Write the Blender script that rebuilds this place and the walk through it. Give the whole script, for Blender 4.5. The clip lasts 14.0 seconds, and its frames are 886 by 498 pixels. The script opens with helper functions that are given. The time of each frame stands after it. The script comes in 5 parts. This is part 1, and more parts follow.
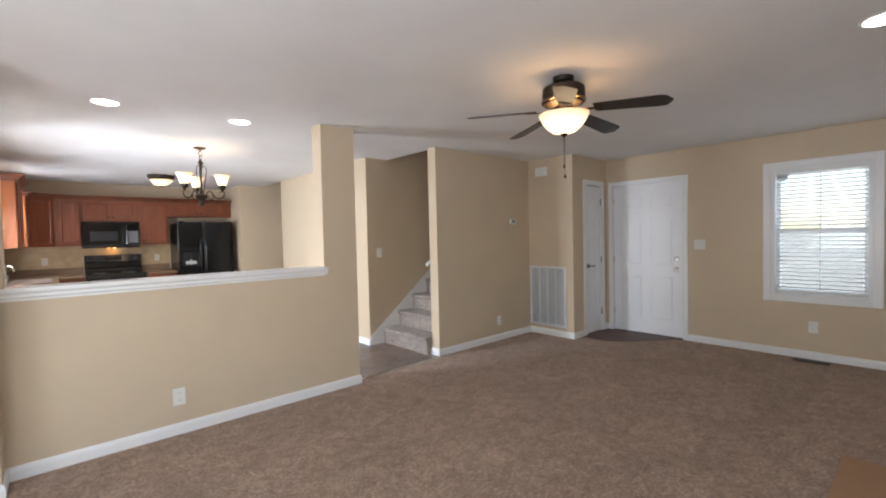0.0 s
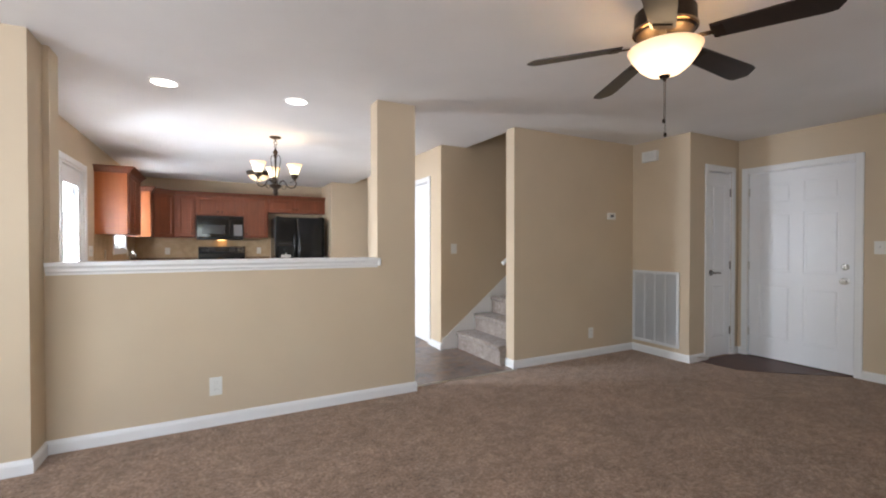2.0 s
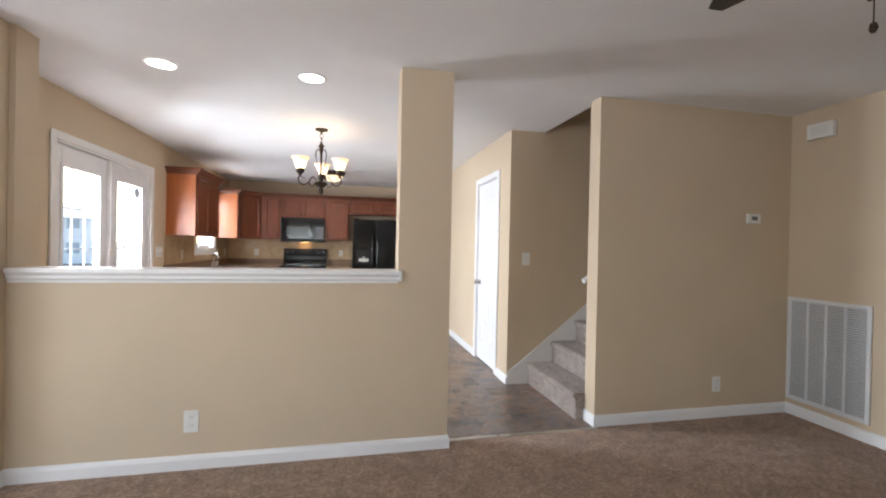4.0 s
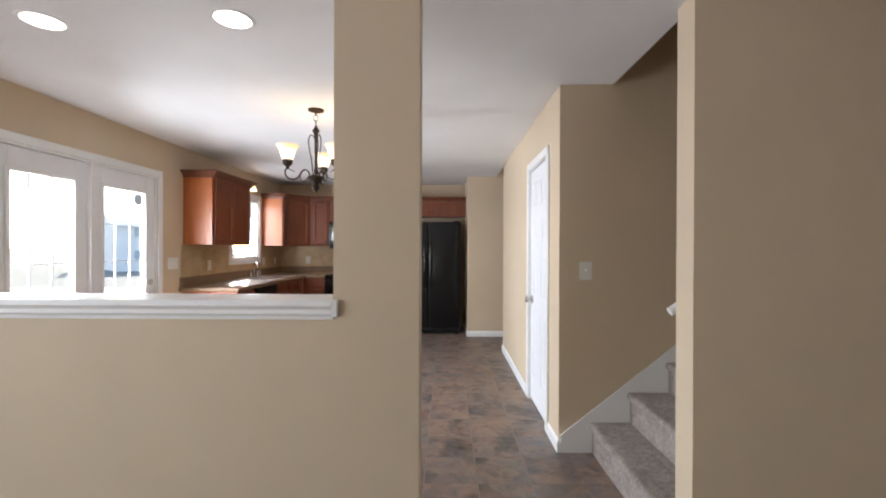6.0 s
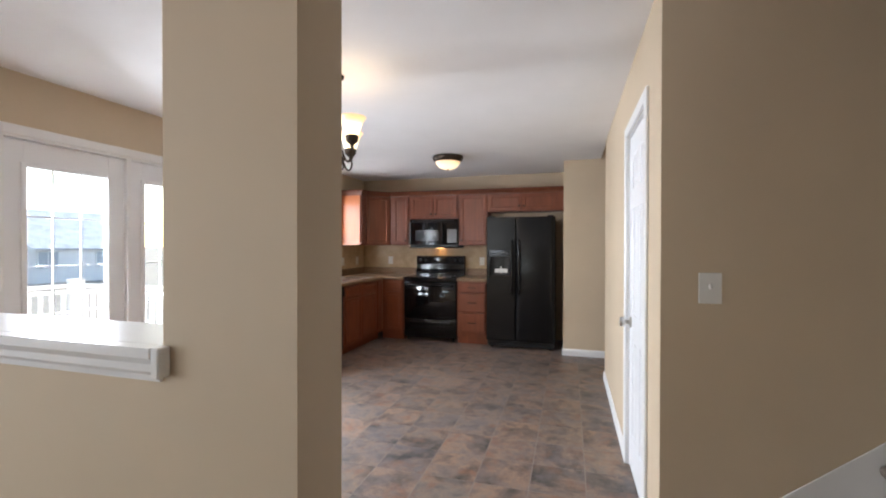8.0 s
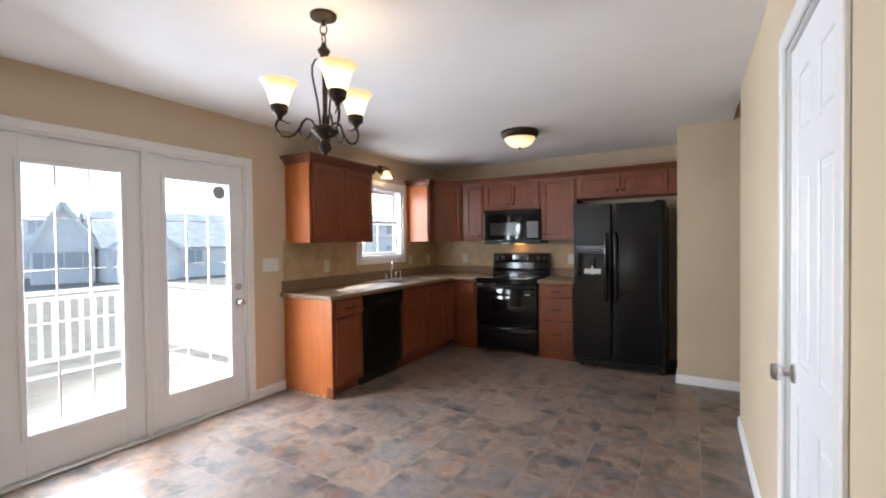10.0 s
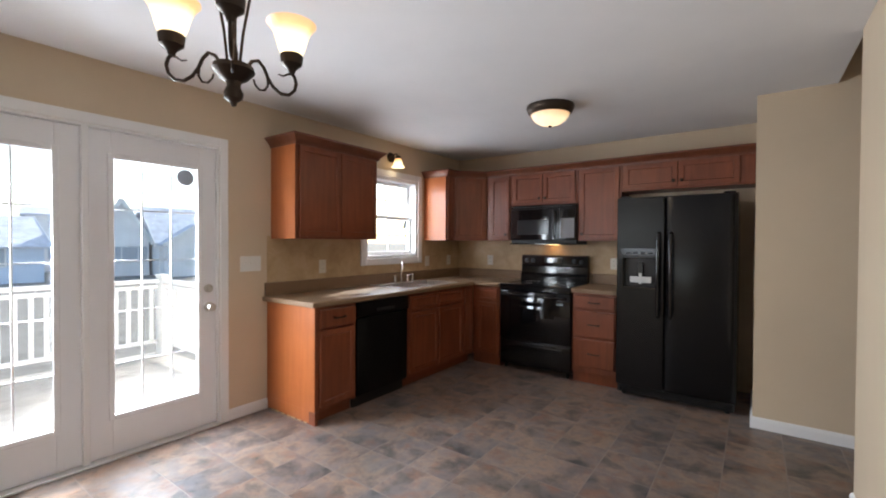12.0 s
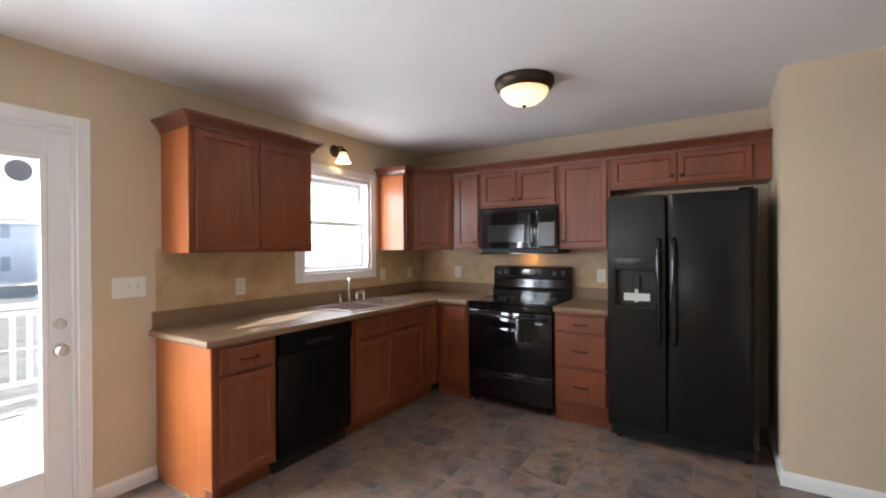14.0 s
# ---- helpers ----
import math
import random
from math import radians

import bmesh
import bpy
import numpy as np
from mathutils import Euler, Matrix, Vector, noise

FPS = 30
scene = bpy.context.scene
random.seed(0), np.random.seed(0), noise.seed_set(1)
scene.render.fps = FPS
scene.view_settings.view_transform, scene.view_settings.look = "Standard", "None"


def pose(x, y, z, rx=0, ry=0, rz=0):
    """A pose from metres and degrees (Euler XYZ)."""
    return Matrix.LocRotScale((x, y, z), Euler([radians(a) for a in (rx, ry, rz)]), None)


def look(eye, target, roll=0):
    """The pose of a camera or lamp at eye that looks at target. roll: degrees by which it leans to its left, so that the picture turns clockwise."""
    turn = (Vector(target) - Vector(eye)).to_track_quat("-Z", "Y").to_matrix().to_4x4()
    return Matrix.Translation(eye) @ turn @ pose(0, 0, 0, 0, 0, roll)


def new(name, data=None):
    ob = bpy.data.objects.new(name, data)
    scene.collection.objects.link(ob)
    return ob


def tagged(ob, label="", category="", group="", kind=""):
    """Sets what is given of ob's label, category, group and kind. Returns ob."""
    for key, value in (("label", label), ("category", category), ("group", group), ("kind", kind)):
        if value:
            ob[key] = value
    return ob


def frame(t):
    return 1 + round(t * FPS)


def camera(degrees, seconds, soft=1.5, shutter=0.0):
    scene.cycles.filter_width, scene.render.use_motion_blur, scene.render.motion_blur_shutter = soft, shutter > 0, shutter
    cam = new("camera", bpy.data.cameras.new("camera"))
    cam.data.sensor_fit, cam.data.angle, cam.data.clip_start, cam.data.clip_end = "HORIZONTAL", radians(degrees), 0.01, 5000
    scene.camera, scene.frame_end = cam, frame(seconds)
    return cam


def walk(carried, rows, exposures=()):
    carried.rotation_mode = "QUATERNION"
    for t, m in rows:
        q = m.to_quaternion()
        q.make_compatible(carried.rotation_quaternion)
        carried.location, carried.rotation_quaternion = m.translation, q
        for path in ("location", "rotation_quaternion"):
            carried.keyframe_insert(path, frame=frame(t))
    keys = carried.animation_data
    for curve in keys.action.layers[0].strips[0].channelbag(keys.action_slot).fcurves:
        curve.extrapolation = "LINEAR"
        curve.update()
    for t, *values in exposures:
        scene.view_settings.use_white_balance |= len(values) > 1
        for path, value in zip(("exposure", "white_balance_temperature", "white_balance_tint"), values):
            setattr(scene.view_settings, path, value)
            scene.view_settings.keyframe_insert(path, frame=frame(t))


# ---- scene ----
cam = camera(91.8, 14.0, soft=2.0)
PATH = [
    (0, (0.128, 0.177, 1.405), (1.465, 1.663, 1.345), -1.3),
    (0.5, (0.253, 0.222, 1.37), (1.479, 1.802, 1.319), -1.7),
    (1, (0.389, 0.275, 1.339), (1.518, 1.925, 1.326), -0.2),
    (1.5, (0.568, 0.348, 1.311), (1.615, 2.052, 1.296), 0.7),
    (2, (0.768, 0.435, 1.261), (1.699, 2.205, 1.238), -0.0),
    (2.5, (0.974, 0.553, 1.261), (1.775, 2.385, 1.215), -1.0),
    (3, (1.178, 0.706, 1.274), (1.856, 2.587, 1.238), -0.8),
    (3.5, (1.396, 0.894, 1.301), (1.957, 2.814, 1.263), 0.6),
    (3.7, (1.484, 0.967, 1.305), (1.993, 2.901, 1.283), 0.9),
    (6, (2.374, 2.112, 1.357), (2.359, 4.112, 1.35), 0.2),
    (6.5, (2.515, 2.374, 1.342), (2.374, 4.369, 1.33), 0.2),
    (7, (2.609, 2.576, 1.332), (2.315, 4.554, 1.335), 0.3),
    (7.5, (2.715, 2.848, 1.356), (2.265, 4.797, 1.358), -0.1),
    (8, (2.778, 3.078, 1.367), (2.211, 4.996, 1.353), 0.1),
    (8.5, (2.816, 3.312, 1.373), (2.136, 5.192, 1.339), -0.1),
    (9, (2.843, 3.562, 1.379), (2.035, 5.392, 1.353), -0.2),
    (11.5, (2.759, 4.598, 1.371), (1.598, 6.226, 1.31), -0.4),
    (12, (2.698, 4.772, 1.357), (1.523, 6.391, 1.325), 0.3),
    (12.5, (2.625, 4.968, 1.369), (1.456, 6.591, 1.344), 0.6),
    (13, (2.565, 5.163, 1.39), (1.417, 6.801, 1.376), 0.4),
    (13.5, (2.479, 5.349, 1.398), (1.374, 7.016, 1.376), 0.0),
    (14, (2.396, 5.502, 1.4), (1.311, 7.182, 1.393), -0.4),
]
walk(cam, [(t, look(eye, target, roll)) for t, eye, target, roll in PATH], exposures=[(0.0, 1.70), (3.5, 1.66), (6.0, 1.47), (9.0, 1.43), (11.5, 1.13), (13.0, 1.18), (14.0, 1.57)])

# ---- world, sun, daylight ----
world = bpy.data.worlds.new("world")
scene.world = world
world.use_nodes = True
wn = world.node_tree.nodes
sky = wn.new("ShaderNodeTexSky")
sky.sky_type, sky.sun_disc = "NISHITA", False
sky.sun_elevation, sky.sun_rotation = radians(27), radians(-25)
world.node_tree.links.new(sky.outputs[0], wn["Background"].inputs[0])
wn["Background"].inputs[1].default_value = 0.15

SUN_WAY = Vector((0.45, -0.97, -0.55))
sun_data = bpy.data.lights.new("sun", "SUN")
sun_data.energy, sun_data.angle, sun_data.color = 3.8, radians(0.5), (1.0, 0.94, 0.85)
sun = new("sun", sun_data)
sun.matrix_world = look((-20, 40, 15), Vector((-20, 40, 15)) + SUN_WAY)


def daylight(name, at, way, w, h, power, color=(0.81, 0.885, 1.0)):
    """Sky light standing in an opening."""
    d = bpy.data.lights.new(name, "AREA")
    d.shape, d.size, d.size_y, d.energy, d.color = "RECTANGLE", w, h, power, color
    ob = new(name, d)
    ob.matrix_world = look(at, Vector(at) + Vector(way))
    return ob


daylight("sky_french_doors", (-1.20, 5.55, 1.30), (1, 0.6, -0.85), 1.6, 1.1, 124)
daylight("sky_kitchen_window", (-0.68, 8.25, 1.62), (1, 0, -0.5), 0.8, 0.8, 11)
daylight("sky_front_window", (6.26, 0.89, 1.38), (-1, 0, -0.1), 0.8, 1.3, 2.0)
# two unseen sources added to brighten the living room, tilted at its ceiling
daylight("fill_living_south", (-0.75, -1.72, 1.35), (-0.25, 1, 0.85), 2.4, 1.5, 21)
daylight("fill_living_west", (-2.32, 0.9, 1.35), (1, 0.3, 1.2), 2.2, 1.5, 33)


def bulb_light(name, at, power, radius):
    """Warm bulb of a ceiling lamp."""
    d = bpy.data.lights.new(name, "POINT")
    d.energy, d.shadow_soft_size, d.color = power, radius, (1.0, 0.74, 0.48)
    new(name, d).location = at


flush_data = bpy.data.lights.new("flush_lamp_bulb", "SPOT")
flush_data.energy, flush_data.shadow_soft_size, flush_data.color = 2.4, 0.1, (1.0, 0.78, 0.54)
flush_data.spot_size, flush_data.spot_blend = radians(172), 0.25
new("flush_lamp_bulb", flush_data).location = (1.37, 8.04, 2.255)
bulb_light("chandelier_bulb", (1.344, 5.50, 2.26), 0.4, 0.05)

# ---- materials ----


def material(name, color, rough=0.6, metal=0.0, spec=0.5):
    m = bpy.data.materials.new(name)
    m.use_nodes = True
    b = m.node_tree.nodes["Principled BSDF"]
    b.inputs["Base Color"].default_value = (*color, 1)
    b.inputs["Roughness"].default_value = rough
    b.inputs["Metallic"].default_value = metal
    b.inputs["Specular IOR Level"].default_value = spec
    return m, m.node_tree.nodes, m.node_tree.links, b


def coords(n, l, scale=(1, 1, 1)):
    geo = n.new("ShaderNodeNewGeometry")
    mp = n.new("ShaderNodeMapping")
    mp.inputs["Scale"].default_value = scale
    l.new(geo.outputs["Position"], mp.inputs["Vector"])
    return mp.outputs[0]


def noise_tex(n, l, vec, scale, detail=3.0, rough=0.55, distortion=0.0):
    t = n.new("ShaderNodeTexNoise")
    t.inputs["Scale"].default_value, t.inputs["Detail"].default_value = scale, detail
    t.inputs["Roughness"].default_value, t.inputs["Distortion"].default_value = rough, distortion
    l.new(vec, t.inputs["Vector"])
    return t.outputs["Fac"]


def ramp(n, l, fac, stops):
    r = n.new("ShaderNodeValToRGB")
    while len(r.color_ramp.elements) < len(stops):
        r.color_ramp.elements.new(0.5)
    for e, (p, c) in zip(r.color_ramp.elements, stops):
        e.position, e.color = p, (*c, 1)
    l.new(fac, r.inputs[0])
    return r.outputs[0]


def mix(n, l, fac, a, b, kind="MIX"):
    m = n.new("ShaderNodeMix")
    m.data_type, m.blend_type = "RGBA", kind
    for sock, v in ((m.inputs[0], fac), (m.inputs[6], a), (m.inputs[7], b)):
        if isinstance(v, (int, float)):
            sock.default_value = v
        elif isinstance(v, tuple):
            sock.default_value = (*v, 1)
        else:
            l.new(v, sock)
    return m.outputs[2]


def bump(n, l, b, height, strength, distance):
    k = n.new("ShaderNodeBump")
    k.inputs["Strength"].default_value, k.inputs["Distance"].default_value = strength, distance
    l.new(height, k.inputs["Height"])
    l.new(k.outputs[0], b.inputs["Normal"])


def scaled(c, k):
    return tuple(min(1.0, v * k) for v in c)


def painted(name, color, rough=0.6, vary=0.05, grain=220.0, relief=0.12):
    """Paint on plaster or wood: faint cloudy variation and roller stipple."""
    m, n, l, b = material(name, color, rough)
    v = coords(n, l)
    c = ramp(n, l, noise_tex(n, l, v, 1.7, 4), [(0.3, scaled(color, 1 - vary)), (0.7, scaled(color, 1 + vary))])
    l.new(c, b.inputs["Base Color"])
    bump(n, l, b, noise_tex(n, l, v, grain, 2), relief, 0.002)
    return m


WALL = painted("tan_wall_paint", (0.63, 0.508, 0.360), 0.62, 0.035)
CEILING = painted("white_ceiling_paint", (0.86, 0.855, 0.86), 0.8, 0.03, 90, 0.25)
TRIM = painted("white_gloss_trim", (0.85, 0.845, 0.835), 0.32, 0.02, 60, 0.04)
DOOR_WHITE = painted("white_door_paint", (0.86, 0.86, 0.87), 0.34, 0.02, 50, 0.05)
PLASTIC = painted("white_switch_plastic", (0.80, 0.79, 0.75), 0.35, 0.02, 80, 0.02)
ALMOND = painted("almond_outlet_plastic", (0.72, 0.68, 0.58), 0.35, 0.02, 80, 0.02)
VINYL_FRAME = painted("white_vinyl_frame", (0.82, 0.82, 0.82), 0.35, 0.02, 60, 0.02)
GRILLE = painted("white_enamelled_steel", (0.74, 0.74, 0.74), 0.42, 0.03, 60, 0.03)
FILTER = painted("grey_air_filter", (0.42, 0.42, 0.42), 0.9, 0.1, 300, 0.5)


def carpet_material(name, dark, mid, light):
    m, n, l, b = material(name, mid, 0.97, spec=0.1)
    v = coords(n, l)
    tuft = noise_tex(n, l, v, 55, 6, 0.8, 0.2)
    c1 = ramp(n, l, tuft, [(0.36, dark), (0.5, mid), (0.64, light)])
    patch = ramp(n, l, noise_tex(n, l, v, 2.6, 5, 0.65), [(0.34, (0.80, 0.79, 0.78)), (0.66, (1.0, 1.0, 1.0))])
    patch2 = ramp(n, l, noise_tex(n, l, v, 13, 5, 0.72, 0.8), [(0.38, (0.70, 0.67, 0.645)), (0.6, (1.04, 1.02, 1.0))])
    l.new(mix(n, l, 1.0, mix(n, l, 1.0, c1, patch, "MULTIPLY"), patch2, "MULTIPLY"), b.inputs["Base Color"])
    b.inputs["Sheen Weight"].default_value = 0.25
    bump(n, l, b, tuft, 0.8, 0.012)
    return m


CARPET = carpet_material("brown_frieze_carpet", (0.24, 0.155, 0.105), (0.47, 0.325, 0.235), (0.70, 0.515, 0.39))
STAIR_CARPET = carpet_material("grey_brown_stair_carpet", (0.27, 0.225, 0.20), (0.41, 0.355, 0.32), (0.53, 0.47, 0.43))


def slate_vinyl(name, gain, gloss):
    """Sheet vinyl printed as slate tiles in brown, rust, lilac grey and blue grey."""
    m, n, l, b = material(name, (0.2, 0.15, 0.12), gloss)
    v = coords(n, l)
    info = n.new("ShaderNodeObjectInfo")
    sh = n.new("ShaderNodeVectorMath")
    sh.operation = "MULTIPLY_ADD"
    comb = n.new("ShaderNodeCombineXYZ")
    for k in range(3):
        l.new(info.outputs["Random"], comb.inputs[k])
    l.new(comb.outputs[0], sh.inputs[0])
    sh.inputs[1].default_value = (31.0, 17.0, 5.0)
    l.new(v, sh.inputs[2])
    vec = sh.outputs[0]
    big = noise_tex(n, l, vec, 4.4, 6, 0.6, 0.35)
    c = ramp(n, l, big, [(0.32, scaled((0.052, 0.049, 0.050), gain)), (0.43, scaled((0.125, 0.101, 0.088), gain)),
                         (0.53, scaled((0.245, 0.178, 0.135), gain)), (0.62, scaled((0.185, 0.158, 0.14), gain)), (0.72, scaled((0.085, 0.082, 0.086), gain))])
    grey = ramp(n, l, noise_tex(n, l, vec, 8.0, 4, 0.55, 0.3), [(0.47, (0.0, 0.0, 0.0)), (0.62, (0.75, 0.75, 0.75))])
    c = mix(n, l, grey, c, scaled((0.15, 0.134, 0.130), gain))
    rust = ramp(n, l, noise_tex(n, l, vec, 6.5, 4, 0.6, 0.2), [(0.54, (0.0, 0.0, 0.0)), (0.7, (0.75, 0.75, 0.75))])
    c = mix(n, l, rust, c, scaled((0.215, 0.112, 0.072), gain))
    hue = ramp(n, l, info.outputs["Random"], [(0.0, (0.84, 0.87, 0.94)), (0.3, (1.0, 0.96, 0.92)), (0.6, (1.14, 1.02, 0.95)), (0.8, (0.93, 0.94, 0.98)), (1.0, (1.08, 1.02, 1.0))])
    vein = ramp(n, l, noise_tex(n, l, vec, 17, 6, 0.7, 0.3), [(0.34, (0.80, 0.80, 0.81)), (0.52, (1.0, 1.0, 1.0))])
    l.new(mix(n, l, 1.0, mix(n, l, 1.0, c, hue, "MULTIPLY"), vein, "MULTIPLY"), b.inputs["Base Color"])
    rg = n.new("ShaderNodeMapRange")
    rg.inputs["To Min"].default_value, rg.inputs["To Max"].default_value = gloss - 0.07, gloss + 0.12
    l.new(noise_tex(n, l, v, 9, 3), rg.inputs["Value"])
    l.new(rg.outputs[0], b.inputs["Roughness"])
    bump(n, l, b, noise_tex(n, l, vec, 30, 5, 0.65, 0.6), 0.35, 0.004)
    return m


SLATE = slate_vinyl("slate_pattern_vinyl", 1.2, 0.36)
GROUT = painted("beige_vinyl_joint", (0.25, 0.205, 0.18), 0.42, 0.1, 120, 0.2)


def timber(name, dark, light, rough=0.33, axis=2, coat=0.25):
    m, n, l, b = material(name, light, rough)
    sc = [14, 14, 14]
    sc[axis] = 1.1
    v = coords(n, l, tuple(sc))
    g1 = noise_tex(n, l, v, 1.6, 5, 0.6, 0.5)
    c = ramp(n, l, g1, [(0.3, dark), (0.72, light)])
    v2 = coords(n, l)
    blot = ramp(n, l, noise_tex(n, l, v2, 3.0, 3), [(0.3, (0.84, 0.83, 0.82)), (0.7, (1.06, 1.05, 1.04))])
    l.new(mix(n, l, 1.0, c, blot, "MULTIPLY"), b.inputs["Base Color"])
    b.inputs["Coat Weight"].default_value, b.inputs["Coat Roughness"].default_value = coat, 0.25
    bump(n, l, b, g1, 0.06, 0.002)
    return m


CHERRY = timber("cherry_stained_wood", (0.172, 0.043, 0.0155), (0.245, 0.065, 0.0245), 0.4, 2, 0.12)
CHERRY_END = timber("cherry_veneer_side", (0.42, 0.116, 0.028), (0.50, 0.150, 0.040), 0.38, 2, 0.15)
CHERRY_CROWN = timber("cherry_crown_wood", (0.14, 0.043, 0.022), (0.2, 0.064, 0.031), 0.35, 1)
FOYER = timber("dark_foyer_vinyl", (0.075, 0.031, 0.021), (0.12, 0.052, 0.035), 0.45, 1, 0.0)


def laminate():
    m, n, l, b = material("beige_stone_laminate", (0.4, 0.32, 0.22), 0.5)
    v = coords(n, l)
    c = ramp(n, l, noise_tex(n, l, v, 260, 3, 0.7), [(0.35, (0.155, 0.09, 0.047)), (0.52, (0.27, 0.17, 0.096)), (0.7, (0.39, 0.265, 0.16))])
    c2 = ramp(n, l, noise_tex(n, l, v, 6, 4), [(0.3, (0.9, 0.88, 0.86)), (0.7, (1.0, 1.0, 1.0))])
    l.new(mix(n, l, 1.0, c, c2, "MULTIPLY"), b.inputs["Base Color"])
    return m


LAMINATE = laminate()


def splash():
    m, n, l, b = material("tan_mottled_backsplash", (0.45, 0.33, 0.2), 0.5)
    v = coords(n, l)
    c = ramp(n, l, noise_tex(n, l, v, 7, 6, 0.65, 0.4), [(0.3, (0.44, 0.295, 0.155)), (0.55, (0.55, 0.39, 0.22)), (0.75, (0.61, 0.46, 0.29))])
    l.new(c, b.inputs["Base Color"])
    bump(n, l, b, noise_tex(n, l, v, 60, 4), 0.2, 0.002)
    return m


SPLASH = splash()


def metal(name, color, rough):
    m, n, l, b = material(name, color, rough, 1.0)
    v = coords(n, l)
    rg = n.new("ShaderNodeMapRange")
    rg.inputs["To Min"].default_value, rg.inputs["To Max"].default_value = rough * 0.75, rough * 1.4
    l.new(noise_tex(n, l, v, 25, 3), rg.inputs["Value"])
    l.new(rg.outputs[0], b.inputs["Roughness"])
    return m


NICKEL = metal("satin_nickel", (0.62, 0.60, 0.56), 0.28)
CHROME = metal("polished_chrome", (0.78, 0.78, 0.78), 0.09)
STEEL = metal("brushed_stainless", (0.62, 0.62, 0.61), 0.3)
# nickel darkened so its colour carries the shade at the closet door
SHADED_NICKEL = metal("satin_nickel_shaded", (0.26, 0.24, 0.22), 0.35)
BRONZE = metal("oil_rubbed_bronze", (0.06, 0.045, 0.035), 0.42)
POLISHED_BRONZE = metal("polished_dark_bronze", (0.30, 0.22, 0.15), 0.18)
BLADE_WOOD = timber("dark_walnut_blade", (0.010, 0.006, 0.005), (0.026, 0.015, 0.011), 0.34, 0, 0.3)


def gloss_black(name, color, rough, relief=0.0, spec=0.5):
    m, n, l, b = material(name, color, rough, spec=spec)
    v = coords(n, l)
    rg = n.new("ShaderNodeMapRange")
    rg.inputs["To Min"].default_value, rg.inputs["To Max"].default_value = rough * 0.85, rough * 1.2
    l.new(noise_tex(n, l, v, 3, 2), rg.inputs["Value"])
    l.new(rg.outputs[0], b.inputs["Roughness"])
    if relief:
        bump(n, l, b, noise_tex(n, l, v, 420, 2), relief, 0.001)
    return m


BLACK = gloss_black("black_appliance_enamel", (0.008, 0.008, 0.009), 0.09)
BLACK_TEX = gloss_black("black_textured_steel", (0.0055, 0.0055, 0.006), 0.24, 0.07, 0.34)
BLACK_SATIN = gloss_black("black_satin_door_panel", (0.004, 0.004, 0.004), 0.3, 0.0, 0.22)
BLACK_GLASS = gloss_black("black_oven_glass", (0.004, 0.004, 0.005), 0.05)
BLACK_MATTE = gloss_black("black_matte_plastic", (0.012, 0.012, 0.012), 0.45)
GREY_GLASS = gloss_black("grey_microwave_screen", (0.028, 0.029, 0.031), 0.12)
GREY_PLASTIC = painted("grey_control_plastic", (0.16, 0.16, 0.17), 0.4, 0.05)
STICKER = painted("blue_grey_plastic", (0.34, 0.38, 0.43), 0.5, 0.05)
PALE_GREY = painted("pale_grey_plastic", (0.62, 0.62, 0.60), 0.4, 0.05)


def pane_glass():
    m = bpy.data.materials.new("window_glass")
    m.use_nodes = True
    n, l = m.node_tree.nodes, m.node_tree.links
    n.remove(n["Principled BSDF"])
    tr, gl, fr, mx = n.new("ShaderNodeBsdfTransparent"), n.new("ShaderNodeBsdfGlossy"), n.new("ShaderNodeLayerWeight"), n.new("ShaderNodeMixShader")
    tr.inputs[0].default_value = (0.97, 0.985, 0.98, 1)
    gl.inputs["Roughness"].default_value = 0.01
    pw, sc = n.new("ShaderNodeMath"), n.new("ShaderNodeMath")
    pw.operation, sc.operation = "POWER", "MULTIPLY_ADD"
    pw.inputs[1].default_value, sc.inputs[1].default_value, sc.inputs[2].default_value = 5.0, 0.7, 0.03
    l.new(fr.outputs["Facing"], pw.inputs[0])
    l.new(pw.outputs[0], sc.inputs[0])
    l.new(sc.outputs[0], mx.inputs[0])
    l.new(tr.outputs[0], mx.inputs[1])
    l.new(gl.outputs[0], mx.inputs[2])
    l.new(mx.outputs[0], n["Material Output"].inputs[0])
    return m


GLASS = pane_glass()


def glowing(name, color, strength, base=(0.85, 0.8, 0.7)):
    m, n, l, b = material(name, base, 0.35)
    v = coords(n, l)
    c = ramp(n, l, noise_tex(n, l, v, 26, 4, 0.6, 0.8), [(0.3, scaled(color, 0.8)), (0.7, color)])
    l.new(c, b.inputs["Emission Color"])
    b.inputs["Emission Strength"].default_value = strength
    return m


def shade_glass():
    """Frosted bell, brightest round the bulb and amber towards the thin rim."""
    m, n, l, b = material("lit_alabaster_glass", (0.85, 0.8, 0.7), 0.35)
    tc, sep = n.new("ShaderNodeTexCoord"), n.new("ShaderNodeSeparateXYZ")
    l.new(tc.outputs["Generated"], sep.inputs[0])
    c = ramp(n, l, sep.outputs[2], [(0.0, (1.0, 0.80, 0.48)), (0.55, (1.0, 0.74, 0.40)), (0.82, (0.55, 0.27, 0.085)), (1.0, (0.42, 0.20, 0.06))])
    l.new(c, b.inputs["Emission Color"])
    b.inputs["Emission Strength"].default_value = 0.95
    return m


SHADE_GLOW = shade_glass()


